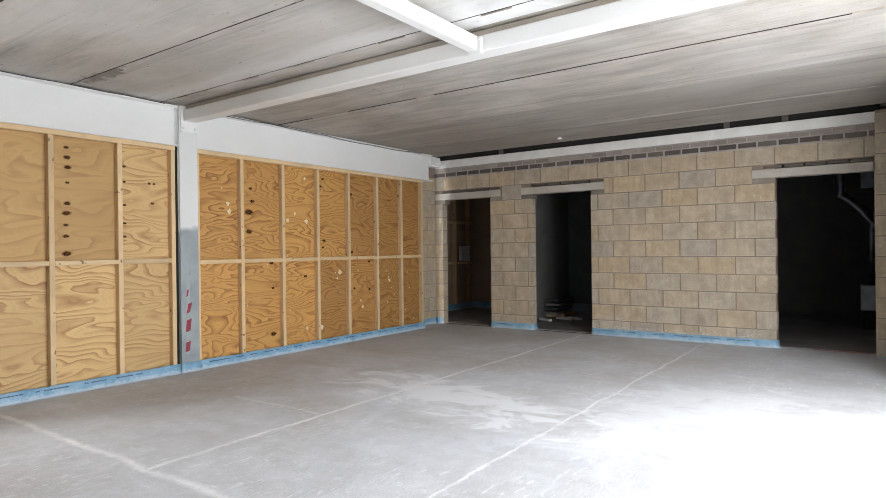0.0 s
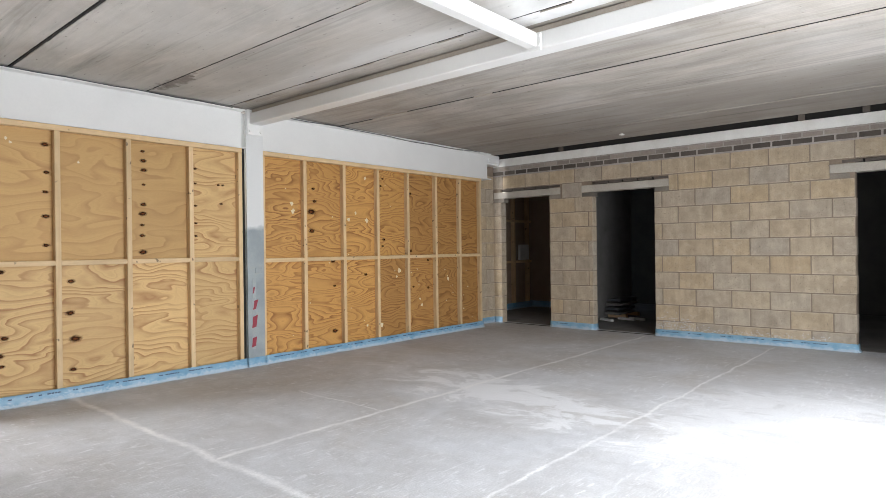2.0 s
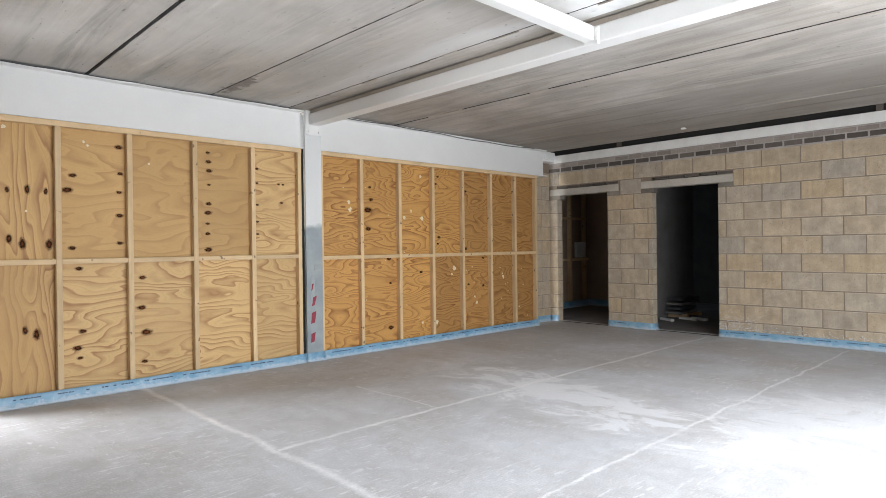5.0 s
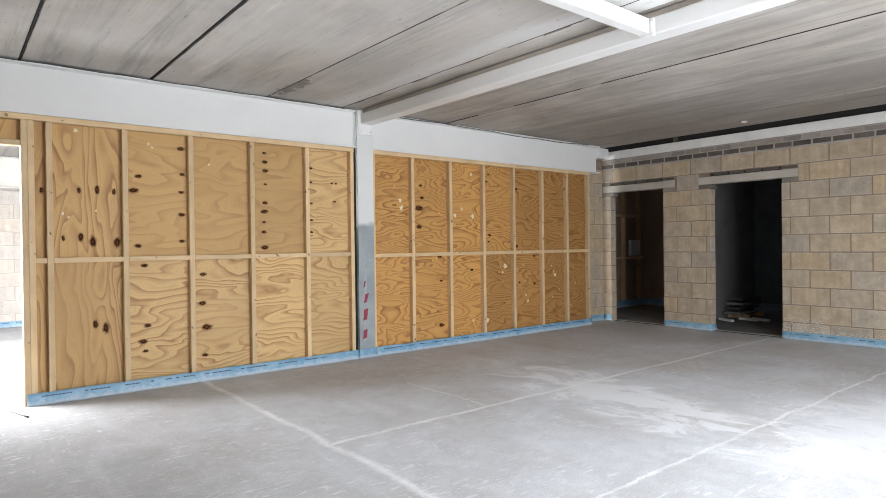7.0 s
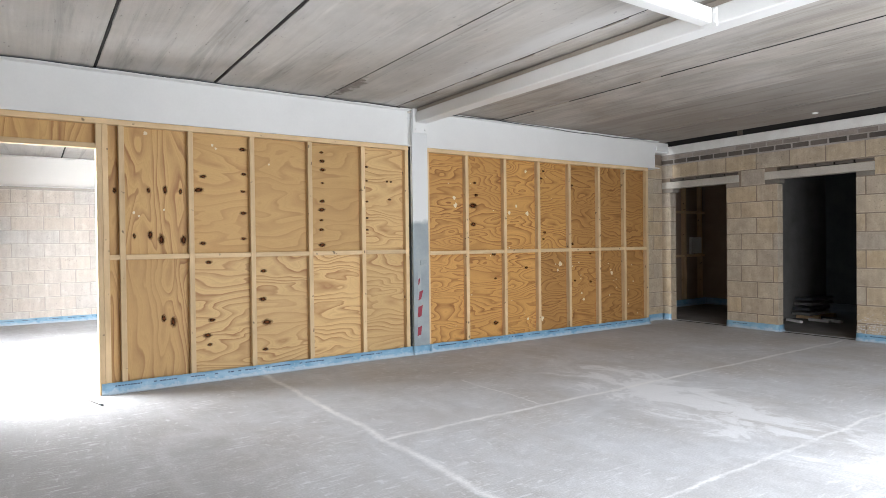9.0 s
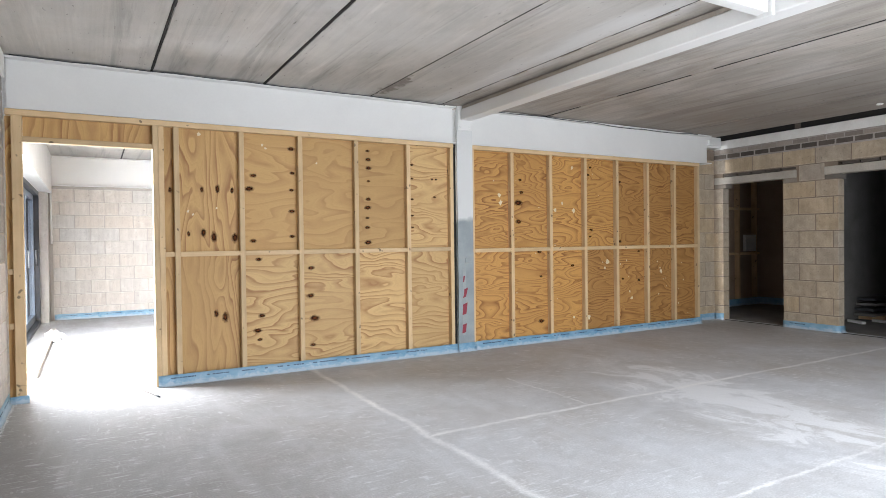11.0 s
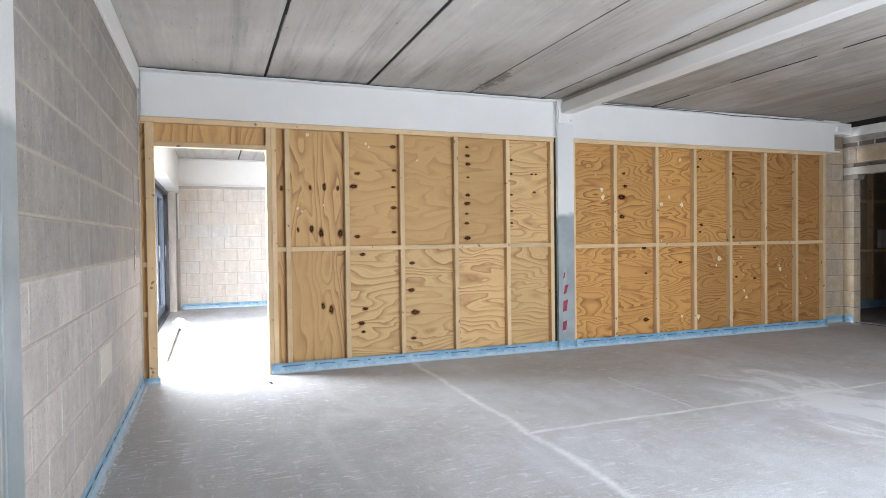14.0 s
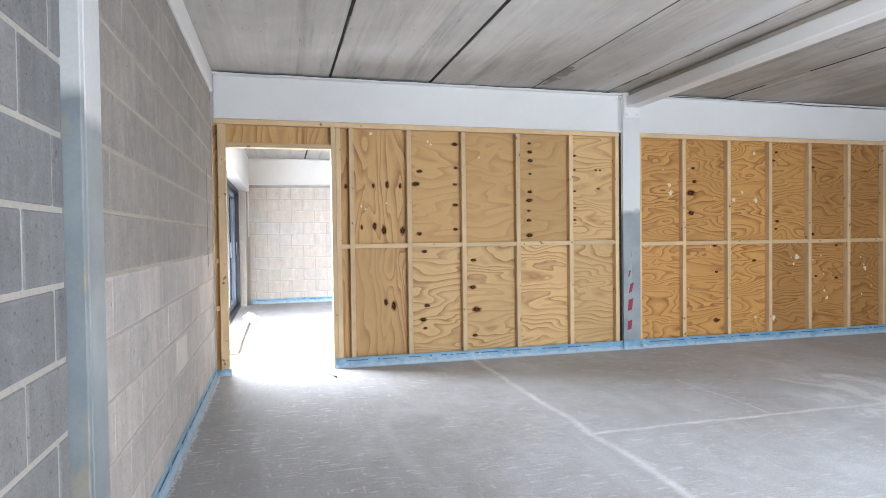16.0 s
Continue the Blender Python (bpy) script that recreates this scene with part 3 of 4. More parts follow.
def knots(parent, x, z_list, size, seed, along=True):
    rnd = random.Random(seed)
    for z in z_list:
        s = size * rnd.uniform(0.95, 1.3)
        ob = new("knot", KNOT_MESH)
        ob.parent = parent
        ob.location = (x, PLY_Y - 0.0022, z)
        ob.scale = (s * 1.95, 0.8, s * 1.1) if along else (s * 1.1, 0.8, s * 1.95)


def ply_sheet(parent, x0, x1, z0, z1, mat):
    w, h = x1 - x0, z1 - z0
    ob = part("plywood_sheet", boxes((-w / 2, w / 2, 0, 0.018, -h / 2, h / 2)), mat, parent)
    ob.location = ((x0 + x1) / 2, PLY_Y, (z0 + z1) / 2)
    return ob


def partition(name, x0, x1, studs, nog, label, mats_up, mats_low):
    wall = tagged(empty(name), label, "partition wall", kind="structure")
    member("top_plate", (x0, x1, D, D + 0.067, TOP - 0.048, TOP), WOOD_X, wall)
    lo = 0.53 if x0 < 0 else x0
    member("sole_plate", (lo, x1, D, D + 0.067, 0.0, 0.047), WOOD_X, wall)
    for s in studs:
        member("stud", (s, s + 0.045, D + 0.001, D + 0.066, 0.048, TOP - 0.049), WOOD_Z, wall)
    stops = sorted(s for s in studs if s >= lo)
    for a, b in zip(stops, stops[1:]):
        if b - a > 0.12:
            member("noggin", (a + 0.0455, b - 0.0005, D + 0.002, D + 0.065, nog - 0.022, nog + 0.022), WOOD_X, wall)
    for i, (a, b) in enumerate(zip(stops, stops[1:])):
        ply_sheet(wall, a + 0.0235, b + 0.0215, nog + 0.001, TOP - 0.002, mats_up[i % len(mats_up)])
        ply_sheet(wall, a + 0.0235, b + 0.0215, 0.02, nog - 0.001, mats_low[i % len(mats_low)])
    return wall


west_part = partition("wall_north_west", W_X + 0.012, 3.57, [0.53, 0.655, 1.222, 1.785, 2.375, 2.978, 3.522], 1.175,
                      "pine stud partition with golden plywood behind and a doorway", [PLY_V, PLY_V, PLY_SOFT, PLY_SOFT, PLY_SOFT, PLY_H], [PLY_V, PLY_V, PLY_H, PLY_H, PLY_H, PLY_H])
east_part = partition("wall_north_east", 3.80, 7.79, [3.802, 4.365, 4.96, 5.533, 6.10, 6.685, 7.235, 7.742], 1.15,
                      "pine stud partition sheeted with amber plywood", [PLY_RED] * 4 + [PLY_BROWN_DIM] * 3, [PLY_RED] * 3 + [PLY_BROWN_DIM] * 4)
# doorway: jambs, head and the panel above
member("jamb", (W_X + 0.05, -0.468, D + 0.001, D + 0.066, 0.0, TOP - 0.049), WOOD_Z, west_part)
member("jamb", (0.485, 0.529, D + 0.001, D + 0.12, 0.0, TOP - 0.049), WOOD_Z, west_part)
member("door_head", (-0.467, 0.484, D + 0.001, D + 0.066, 2.105, 2.15), WOOD_X, west_part)
ply_sheet(west_part, -0.467, 0.51, 2.151, TOP - 0.002, PLY_V)
part("plywood_edge", boxes((W_X + 0.005, W_X + 0.05, PLY_Y, PLY_Y + 0.018, 0.02, TOP - 0.05)), PLY_V, west_part)
for z in (1.06, 0.62):
    member("block_spacer", (W_X + 0.012, W_X + 0.049, D + 0.02, D + 0.064, z - 0.022, z + 0.022), WOOD_X, west_part)
# knots, sheet by sheet: places along and up the wall
KNOTS_W = [(0.63, 1.76, 0.018), (0.90, 1.77, 0.022), (1.04, 1.78, 0.024), (1.17, 1.77, 0.024), (0.78, 1.36, 0.02), (0.91, 1.37, 0.028), (1.00, 1.33, 0.034), (1.19, 1.32, 0.038),
           (1.01, 0.61, 0.03), (1.09, 0.57, 0.036)]
KNOTS_W += [(1.74, 2.20, 0.026), (1.37, 1.92, 0.024), (1.75, 1.96, 0.02), (1.33, 1.79, 0.036), (1.74, 1.79, 0.022), (1.74, 1.58, 0.022), (1.74, 1.33, 0.022), (1.36, 1.29, 0.024),
            (1.41, 1.11, 0.026), (1.43, 0.56, 0.024), (1.39, 0.42, 0.026), (1.41, 0.33, 0.022)]
KNOTS_W += [(1.93, 1.01, 0.022), (1.92, 0.73, 0.026), (1.96, 0.50, 0.036), (1.94, 0.23, 0.024), (3.34, 1.96, 0.013), (3.39, 1.96, 0.013), (3.37, 1.76, 0.018)]
KNOTS_W += [(2.56 + 0.01 * math.sin(7 * k), z, 0.017 + 0.006 * (k % 3)) for k, z in enumerate((2.23, 2.14, 2.05, 1.91, 1.72, 1.63, 1.52, 1.42, 1.26))]
KNOTS_W += [(3.085, z, 0.015) for z in (2.11, 1.96, 1.73, 1.55, 1.42)]
KNOTS_E = [(4.57, 2.00, 0.018), (4.59, 1.85, 0.028), (4.54, 1.72, 0.04), (4.54, 1.49, 0.036), (4.86, 1.12, 0.03), (4.88, 0.25, 0.032), (4.88, 0.81, 0.016), (5.40, 0.93, 0.024),
           (5.72, 2.21, 0.02), (5.68, 2.11, 0.018), (5.73, 1.39, 0.022), (5.71, 1.30, 0.018), (6.25, 2.04, 0.022), (6.25, 1.23, 0.026), (6.30, 0.72, 0.02), (6.61, 0.69, 0.018), (6.61, 1.09, 0.02)]
for wall, places in ((west_part, KNOTS_W), (east_part, KNOTS_E)):
    for k, (x, z, s) in enumerate(places):
        knots(wall, 0.9956 * x, [1.2625 + 0.9956 * (z - 1.2625)], s, k, x > 1.24)
# smears of pale filler on the sheets
FILLER = [(4.26, 1.81, 0.024), (4.28, 1.72, 0.03), (5.41, 2.19, 0.024), (5.43, 1.64, 0.03), (5.24, 1.73, 0.022), (5.12, 1.64, 0.024), (6.02, 0.96, 0.035), (5.97, 0.88, 0.02),
          (7.06, 0.80, 0.034), (6.43, 0.54, 0.02), (6.47, 0.45, 0.024), (5.68, 0.24, 0.03), (5.63, 0.14, 0.03), (5.42, 0.26, 0.02), (1.46, 2.22, 0.014), (1.49, 2.19, 0.012), (0.78, 1.57, 0.013), (0.82, 1.54, 0.010),
          (1.03, 1.60, 0.011), (2.00, 2.07, 0.012), (0.88, 2.28, 0.018)]
dots = random.Random(41)
FILLER += [(dots.uniform(6.2, 7.66), dots.uniform(0.12, 1.05), dots.uniform(0.006, 0.014)) for k in range(22)]
FILLER += [(dots.uniform(3.9, 6.1), dots.uniform(0.2, 2.2), dots.uniform(0.005, 0.011)) for k in range(16)]
FILLER = [f for f in FILLER if all(abs(f[0] - q - 0.022) > 0.045 for q in (4.365, 4.96, 5.533, 6.10, 6.685, 7.235))]
for k, (x, z, s) in enumerate(FILLER):
    x, z = 0.9956 * x, 1.2625 + 0.9956 * (z - 1.2625)
    rnd = random.Random(k)
    bm = bmesh.new()
    n = 11
    ring = [(s * rnd.uniform(0.45, 1.1) * math.cos(2 * math.pi * i / n), s * rnd.uniform(0.45, 1.2) * math.sin(2 * math.pi * i / n)) for i in range(n)]
    front = [bm.verts.new((x + a, PLY_Y - 0.0018, z + b)) for a, b in ring]
    back = [bm.verts.new((x + 1.15 * a, PLY_Y + 0.001, z + 1.15 * b)) for a, b in ring]
    bm.faces.new(front)
    for i in range(n):
        bm.faces.new((front[i], front[(i + 1) % n], back[(i + 1) % n], back[i]))
    bmesh.ops.recalc_face_normals(bm, faces=bm.faces)
    part("filler_smear", bm, FILL, east_part if x > 3.6 else west_part, "pale smear of filler")
# column between the two partitions
col = part("steel_column", i_section(2.785, 0.205, 0.205, 0.014, 0.009), PRIMER)
col.data.transform(Matrix.Translation((3.7125, D - 0.012, 0.0)) @ Matrix(((0, 1, 0, 0), (0, 0, 1, 0), (1, 0, 0, 0), (0, 0, 0, 1))))
tagged(col, "steel column, white paint above bare grey primer", "column")
tape = part("hazard_tape", boxes((3.655, 3.70, D - 0.0145, D - 0.0125, 0.19, 0.50), (3.66, 3.705, D - 0.0145, D - 0.0125, 0.502, 0.74), (3.665, 3.71, D - 0.0145, D - 0.0125, 0.742, 0.97)), TAPE)
tagged(tape, "torn red and white hazard tape stuck on the column", "tape")
for x, z, w, h, lean in ((3.650, 0.21, 0.048, 0.115, 0.014), (3.655, 0.42, 0.052, 0.14, 0.018), (3.666, 0.615, 0.038, 0.115, 0.03), (3.664, 0.79, 0.018, 0.08, 0.014)):
    bm = bmesh.new()
    q = [bm.verts.new((xx, D - 0.0155, zz)) for xx, zz in ((x, z), (x + w, z + 0.012), (x + w + lean * 0.5, z + h * 0.55), (x + w + lean, z + h), (x + lean * 0.6, z + h * 0.86), (x + lean * 0.4, z + h * 0.4))]
    bm.faces.new(q)
    r = bmesh.ops.extrude_face_region(bm, geom=list(bm.faces))
    bmesh.ops.translate(bm, verts=[v for v in r["geom"] if isinstance(v, bmesh.types.BMVert)], vec=(0, 0.0008, 0))
    bmesh.ops.recalc_face_normals(bm, faces=bm.faces)
    part("red_stripe", bm, RED, tape)
bm = boxes((3.70, 3.79, D - 0.022, D - 0.0125, 1.0, 1.06), bevel=0.004)
for v in bm.verts:
    v.co.z += 0.02 * math.sin(v.co.x * 60)
tagged(part("tape_scrap", bm, TAPE), "crumpled scrap of clear tape on the column", "tape")
# filler strip: the slot's shade beside the column painted near-black
tagged(part("shadow_gap", boxes((3.5705, 3.6095, D + 0.03, D + 0.05, 0.0, TOP)), DARK), "near-black strip painting the shade behind the column edge", "gap", kind="structure")


def steel_beam(name, at, turn, length, depth, width, mat, label, flange=0.014):
    ob = part(name, i_section(length, depth, width, flange), mat)
    ob.matrix_world = Matrix.Translation(at) @ Matrix.Rotation(radians(turn), 4, "Z")
    return tagged(ob, label, "beam")


steel_beam("steel_beam", (W_X + 0.02, D + 0.085, TOP + 0.002), 0, 3.609 - W_X - 0.02, 0.42, 0.18, WHITE, "deep white painted steel beam over the timber partition")
steel_beam("steel_beam", (3.82, D + 0.085, TOP + 0.002), 0, 4.24, 0.42, 0.18, WHITE, "deep white painted steel beam over the amber partition")
tagged(part("ceiling_beam", boxes((3.650, 3.798, S_Y, D - 0.028, 2.632, 2.752), bevel=0.007), WHITE), "white hollow steel ceiling beam meeting the column", "beam")
cross = part("ceiling_beam", boxes((W_X, 3.622, 2.272, 2.328, 2.645, 2.738), bevel=0.004), WHITE)
tagged(cross, "white hollow steel cross beam bolted to the ceiling beam", "beam")
part("lower_flange", boxes((W_X, 3.60, 2.262, 2.338, 2.634, 2.644), bevel=0.002), WHITE, cross)
plate = part("end_plate", boxes((3.624, 3.648, 2.245, 2.355, 2.618, 2.736), bevel=0.003), WHITE)
plate.parent = cross
for y in (2.256, 2.344):
    for z in (2.65, 2.715):
        bm = bmesh.new()
        bmesh.ops.create_cone(bm, cap_ends=True, segments=6, radius1=0.010, radius2=0.008, depth=0.012, matrix=Matrix.Translation((3.618, y, z)) @ Matrix.Rotation(radians(90), 4, "Y"))
        adopt(part("bolt", bm, WHITE), plate)
tagged(part("beam_packing", boxes((3.672, 3.792, S_Y, D - 0.03, 2.753, CEIL - 0.002), bevel=0.003), PACK), "tan mortar packing between the ceiling beam and the planks", "packing")
plate = part("end_plate", boxes((3.62, 3.81, D - 0.026, D - 0.0125, 2.52, 2.79), bevel=0.002), WHITE)
tagged(plate, "white bolted end plate at the column head", "steel plate")
for x in (3.65, 3.78):
    bm = bmesh.new()
    bmesh.ops.create_cone(bm, cap_ends=True, segments=6, radius1=0.014, radius2=0.012, depth=0.012, matrix=Matrix.Translation((x, D - 0.032, 2.56)) @ Matrix.Rotation(radians(90), 4, "X"))
    part("bolt", bm, WHITE, plate)

# ---- east wall ----
EW = 0.14
doors = ((5.095, 6.035), (3.405, 4.36), (0.06, 1.043))
segs = [(E_X + 0.004, E_X + EW - 0.004, a, b, 0.0, 2.235) for a, b in ((1.047, 3.401), (4.364, 5.091), (6.039, 6.33), (S_Y, 0.056))]
segs.append((E_X + 0.004, E_X + EW - 0.004, S_Y, 6.33, 2.235, 2.56))
wall_e = backing("wall_east", segs, MORTAR, "sandy concrete block wall with three doorways")
block_wall(wall_e, (E_X + EW / 2, 6.33, 0), -90, 6.33 - S_Y, 11, SAND,
           [(6.33 - b, 6.33 - a, -1, 2.24) for a, b in doors] + [(6.33 - 6.2, 6.33 - 4.9, 2.02, 2.24), (6.33 - 4.53, 6.33 - 3.2, 2.02, 2.24), (6.33 - 1.30, 6.33 - 0.06, 2.02, 2.24)], EW, start=0.33, joint=0.012)
part("brick_bedding", boxes((E_X - 0.0015, E_X + 0.02, 0.062, 6.19, 2.450, 2.617)), MORTAR_BED, wall_e, "pale grey mortar round the brick course")
block_wall(wall_e, (E_X + EW / 2, 6.19, 0), -90, 6.19 - S_Y, 1, BRICK, (), EW + 0.012, z0=2.450, name="brick", course=0.082, unit=0.225, joint=0.022)
block_wall(wall_e, (E_X + EW / 2, 6.19, 0), -90, 6.19 - S_Y, 1, SLIP, (), EW + 0.010, start=0.11, z0=2.532, name="brick", course=0.066, unit=0.225, joint=0.014)
for a, b in ((4.9, 6.18), (3.2, 4.53), (0.062, 1.30)):
    lint = part("lintel", boxes((E_X - 0.012, E_X + EW, a, b, 2.080, 2.186), bevel=0.006), LINTEL)
    tagged(lint, "pale precast concrete lintel over a doorway", "lintel", "door lintels")
    for c0, c1 in ((a, a + 0.2), (b - 0.2, b)):
        if c0 > 0.1:
            part("bearing_pad", boxes((E_X + 0.002, E_X + EW, c0, c1, 2.018, 2.077), bevel=0.003), PAD, lint, "grey mortar bearing pad")
    n = int((b - a) / 0.225)
    for i in range(n):
        part("packing_slip", boxes((E_X + 0.003, E_X + EW, a + i * 0.225 + 0.01, a + i * 0.225 + 0.215, 2.194, 2.230), bevel=0.002), BRICK, lint, "thin brick slip")
steel_beam("steel_beam", (E_X + 0.075, -0.2, 2.618), 90, 6.4, 0.125, 0.14, DUSTY, "long white painted steel beam on the block wall", 0.012)
tagged(part("beam_casing", boxes((E_X - 0.012, E_X + 0.0, -0.05, 6.17, 2.62, 2.742), bevel=0.003), DUSTY), "dusty white plate along the face of the beam", "beam plate")
# upright black board gives the deep shade over the beam
tagged(part("beam_void", boxes((E_X + 0.03, E_X + 0.05, 0.0, 6.17, 2.746, CEIL + 0.2)), DARK), "black board painting the shade between the beam and the ceiling", "gap", kind="structure")
for y in (0.9, 1.55, 4.85):
    tagged(part("packer", boxes((E_X - 0.008, E_X + 0.028, y, y + 0.07, 2.745, CEIL + 0.08), bevel=0.003), BRICK), "brown packing piece between beam and ceiling", "packer", "beam packers")
# return at the corner and the pier beside the third doorway
wall_c = backing("wall_corner", [(7.796, E_X + 0.003, 6.194, 6.32, 0.0, 2.625)], MORTAR, "short return of sandy concrete blocks", "wall")
block_wall(wall_c, (7.793, 6.26, 0), 0, E_X - 7.793, 11, SAND, (), 0.14, start=0.2)
pier = backing("wall_pier", [(8.224, E_X, S_Y, 0.046, 0.0, 2.72)], MORTAR, "block pier beside the plant room doorway", "wall")
tagged(part("beam_bracket", boxes((8.068, E_X - 0.02, 6.05, 6.31, 2.63, CEIL - 0.006), (8.10, E_X - 0.05, 6.02, 6.05, 2.66, 2.735), bevel=0.004), WHITE), "white painted steel bracket where two beams meet", "bracket")
block_wall(pier, (8.29, 0.05, 0), -90, 0.05 - S_Y, 12, SAND, (), 0.14, start=0.12)

# ---- west wall ----
wall_w = backing("wall_west", [(W_X - 0.136, W_X - 0.005, 2.318, D, 0.0, 2.66)], MORTAR_TAN, "grey concrete block wall with tan mortar joints")
wall_near = backing("wall_west_near", [(W_X - 0.175, W_X - 0.045, S_Y, 2.09, 0.0, CEIL)], MORTAR_PALE, "slate grey concrete block wall with wide pale mortar joints")
block_wall(wall_w, (W_X - 0.07, 2.313, 0), 90, D - 2.318, 5, LIGHTGREY, (), 0.14, start=0.142, z0=0.008, upright=0.002, joint=0.010)
block_wall(wall_w, (W_X - 0.07, 2.313, 0), 90, D - 2.318, 7, GREY, (), 0.14, start=0.367, z0=0.008 + 5 * COURSE, upright=0.002, joint=0.012)
block_wall(wall_near, (W_X - 0.11, S_Y, 0), 90, 2.09 - S_Y, 12, SLATE, (), 0.14, start=0.35, z0=-0.005, joint=0.018)
col_w = part("steel_column", boxes((W_X - 0.05, W_X + 0.0105, 2.10, 2.135, 0.0, CEIL - 0.01), bevel=0.003), column_material("part_painted_flange", 1.72, 0.05, True))
part("web", boxes((W_X - 0.05, W_X + 0.013, 2.1355, 2.31, 0.0, CEIL - 0.01), bevel=0.003), column_material("part_painted_web", 1.64, 0.05), col_w)
tagged(col_w, "steel column in the block wall, grey primer below white", "column")
tagged(part("steel_beam", boxes((W_X - 0.12, W_X + 0.02, 2.352, D - 0.002, 2.60, CEIL - 0.012), bevel=0.006), WHITE), "white painted steel beam on top of the grey block wall", "beam")

# ---- south wall with the big glazed opening ----
backing("wall_south", [(W_X - 0.2, 1.55, S_Y - 0.14, S_Y, 0.0, CEIL + 0.2), (5.06, 13.0, S_Y - 0.14, S_Y, 0.0, CEIL + 0.2), (1.55, 5.06, S_Y - 0.14, S_Y, 2.4, CEIL + 0.2)], GREY, "grey block wall with a wide glazed opening")
# added out of view: blocks window light so the east pier falls into shade
backing("wall_stub", [(6.8, 6.94, S_Y, -0.2, 0.0, CEIL)], GREY, "unseen wall added to keep window light off the east pier")
win = tagged(empty("window_1"), "wide glazed opening with dark slim frames", "window", kind="structure")
for x in (1.55, 2.70, 3.85, 5.00):
    part("window_frame", boxes((x, x + 0.06, S_Y - 0.1, S_Y - 0.04, 0.0, 2.4)), FRAME, win)

# ---- the lit room to the north ----
NY = 12.3
wall_n = backing("wall_far", [(-0.9, 8.6, NY + 0.006, NY + 0.13, 0.0, 2.3)], MORTAR_MID, "pale concrete block wall of the next room")
block_wall(wall_n, (-0.56, NY + 0.07, 0), 0, 4.5, 10, PALE, (), 0.14, start=0.1)
steel_beam("steel_beam", (-0.75, NY + 0.02, 2.285), 0, 9.0, 0.505, 0.18, WHITE, "white steel beam over the far block wall")
backing("wall_room_west", [(-1.0, -0.56, D + 0.16, 6.4, 0.0, 2.155), (-1.0, -0.56, D + 0.16, NY, 2.16, CEIL)], PLASTER, "white pier and bulkhead round the glazed doors")
backing("wall_room_pier", [(-1.0, -0.615, 12.0, NY, 0.0, 2.158)], PALE, "pale block pier at the end of the glazed doors")
backing("wall_room_east", [(8.6, 8.7, D + 0.4, NY, 0.0, CEIL)], PLASTER, "plain wall closing the next room")
gd = tagged(empty("glazed_doors"), "dark framed glazed doors standing in bright daylight", "glazed door")
part("outer_frame", boxes((-0.90, -0.73, 6.4, 6.46, 0.0, 2.15), (-0.90, -0.73, 11.92, 11.995, 0.0, 2.15), (-0.90, -0.73, 6.46, 11.92, 2.09, 2.15), (-0.90, -0.73, 6.46, 11.92, 0.0, 0.05)), FRAME, gd)
for k in range(4):
    a, b = 6.46 + 1.365 * k, 7.825 + 1.365 * k
    leaf = part("door_leaf", boxes((-0.875, -0.80, a + 0.002, a + 0.075, 0.052, 2.088), (-0.875, -0.80, b - 0.075, b - 0.002, 0.052, 2.088), (-0.875, -0.80, a + 0.076, b - 0.076, 2.01, 2.088), (-0.875, -0.80, a + 0.076, b - 0.076, 0.052, 0.16)), LIT_FRAME, gd, "dark door leaf, daylight glare painted in as blue-grey")
    g = part("pane", boxes((-0.842, -0.834, a + 0.07, b - 0.07, 0.155, 2.015)), GLASS, leaf)
    g.visible_shadow = False
    part("handle", tube([(-0.775, b - 0.04, 0.95), (-0.775, b - 0.04, 1.2)], 0.011, 8), ZINC, leaf)
sill = part("timber_board", boxes((-0.55, -0.46, 7.0, 10.6, 0.002, 0.06), bevel=0.006), LINTEL)
tagged(sill, "dusty timber board lying on the floor by the glazed doors", "board")
rod = part("thin_rod", tube([(0.2, 6.45, 0.005), (0.455, 5.61, 0.005)], 0.003, 8), LINTEL)
tagged(rod, "thin grey rod with a black tip on the floor", "rod")
part("tip", tube([(0.455, 5.61, 0.007), (0.470, 5.56, 0.007)], 0.007, 8), FRAME, rod, "black tip")
tagged(part("conduit", tube([(-0.575, NY - 0.03, 1.3), (-0.575, NY - 0.03, 2.155)], 0.015, 8), PLASTER), "thin white conduit on the far wall", "conduit")

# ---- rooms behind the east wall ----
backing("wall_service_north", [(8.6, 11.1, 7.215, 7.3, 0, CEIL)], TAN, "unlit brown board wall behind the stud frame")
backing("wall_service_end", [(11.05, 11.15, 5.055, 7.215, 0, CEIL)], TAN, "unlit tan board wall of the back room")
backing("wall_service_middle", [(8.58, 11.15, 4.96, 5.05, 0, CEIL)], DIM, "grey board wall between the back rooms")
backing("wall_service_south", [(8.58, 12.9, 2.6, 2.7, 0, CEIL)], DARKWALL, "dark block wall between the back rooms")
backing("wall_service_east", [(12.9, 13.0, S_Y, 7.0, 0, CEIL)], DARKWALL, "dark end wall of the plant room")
# thin dark sheet over the screed paints the unlit rooms' shade
tagged(part("floor_back", boxes((E_X + EW + 0.004, 12.89, S_Y + 0.01, 7.2, 0.0012, 0.0052)), SLAB), "concrete floor of the back rooms, their shade put into its dark colour", "floor", kind="structure")
frame_n = tagged(empty("wall_stud_frame"), "bare timber stud frame in the back room", "partition wall", kind="structure")
for x in (9.2, 9.8, 10.40, 10.91):
    part("stud", boxes((x, x + 0.045, 7.12, 7.21, 0.05, CEIL - 0.05), bevel=0.003), WOOD_Z, frame_n)
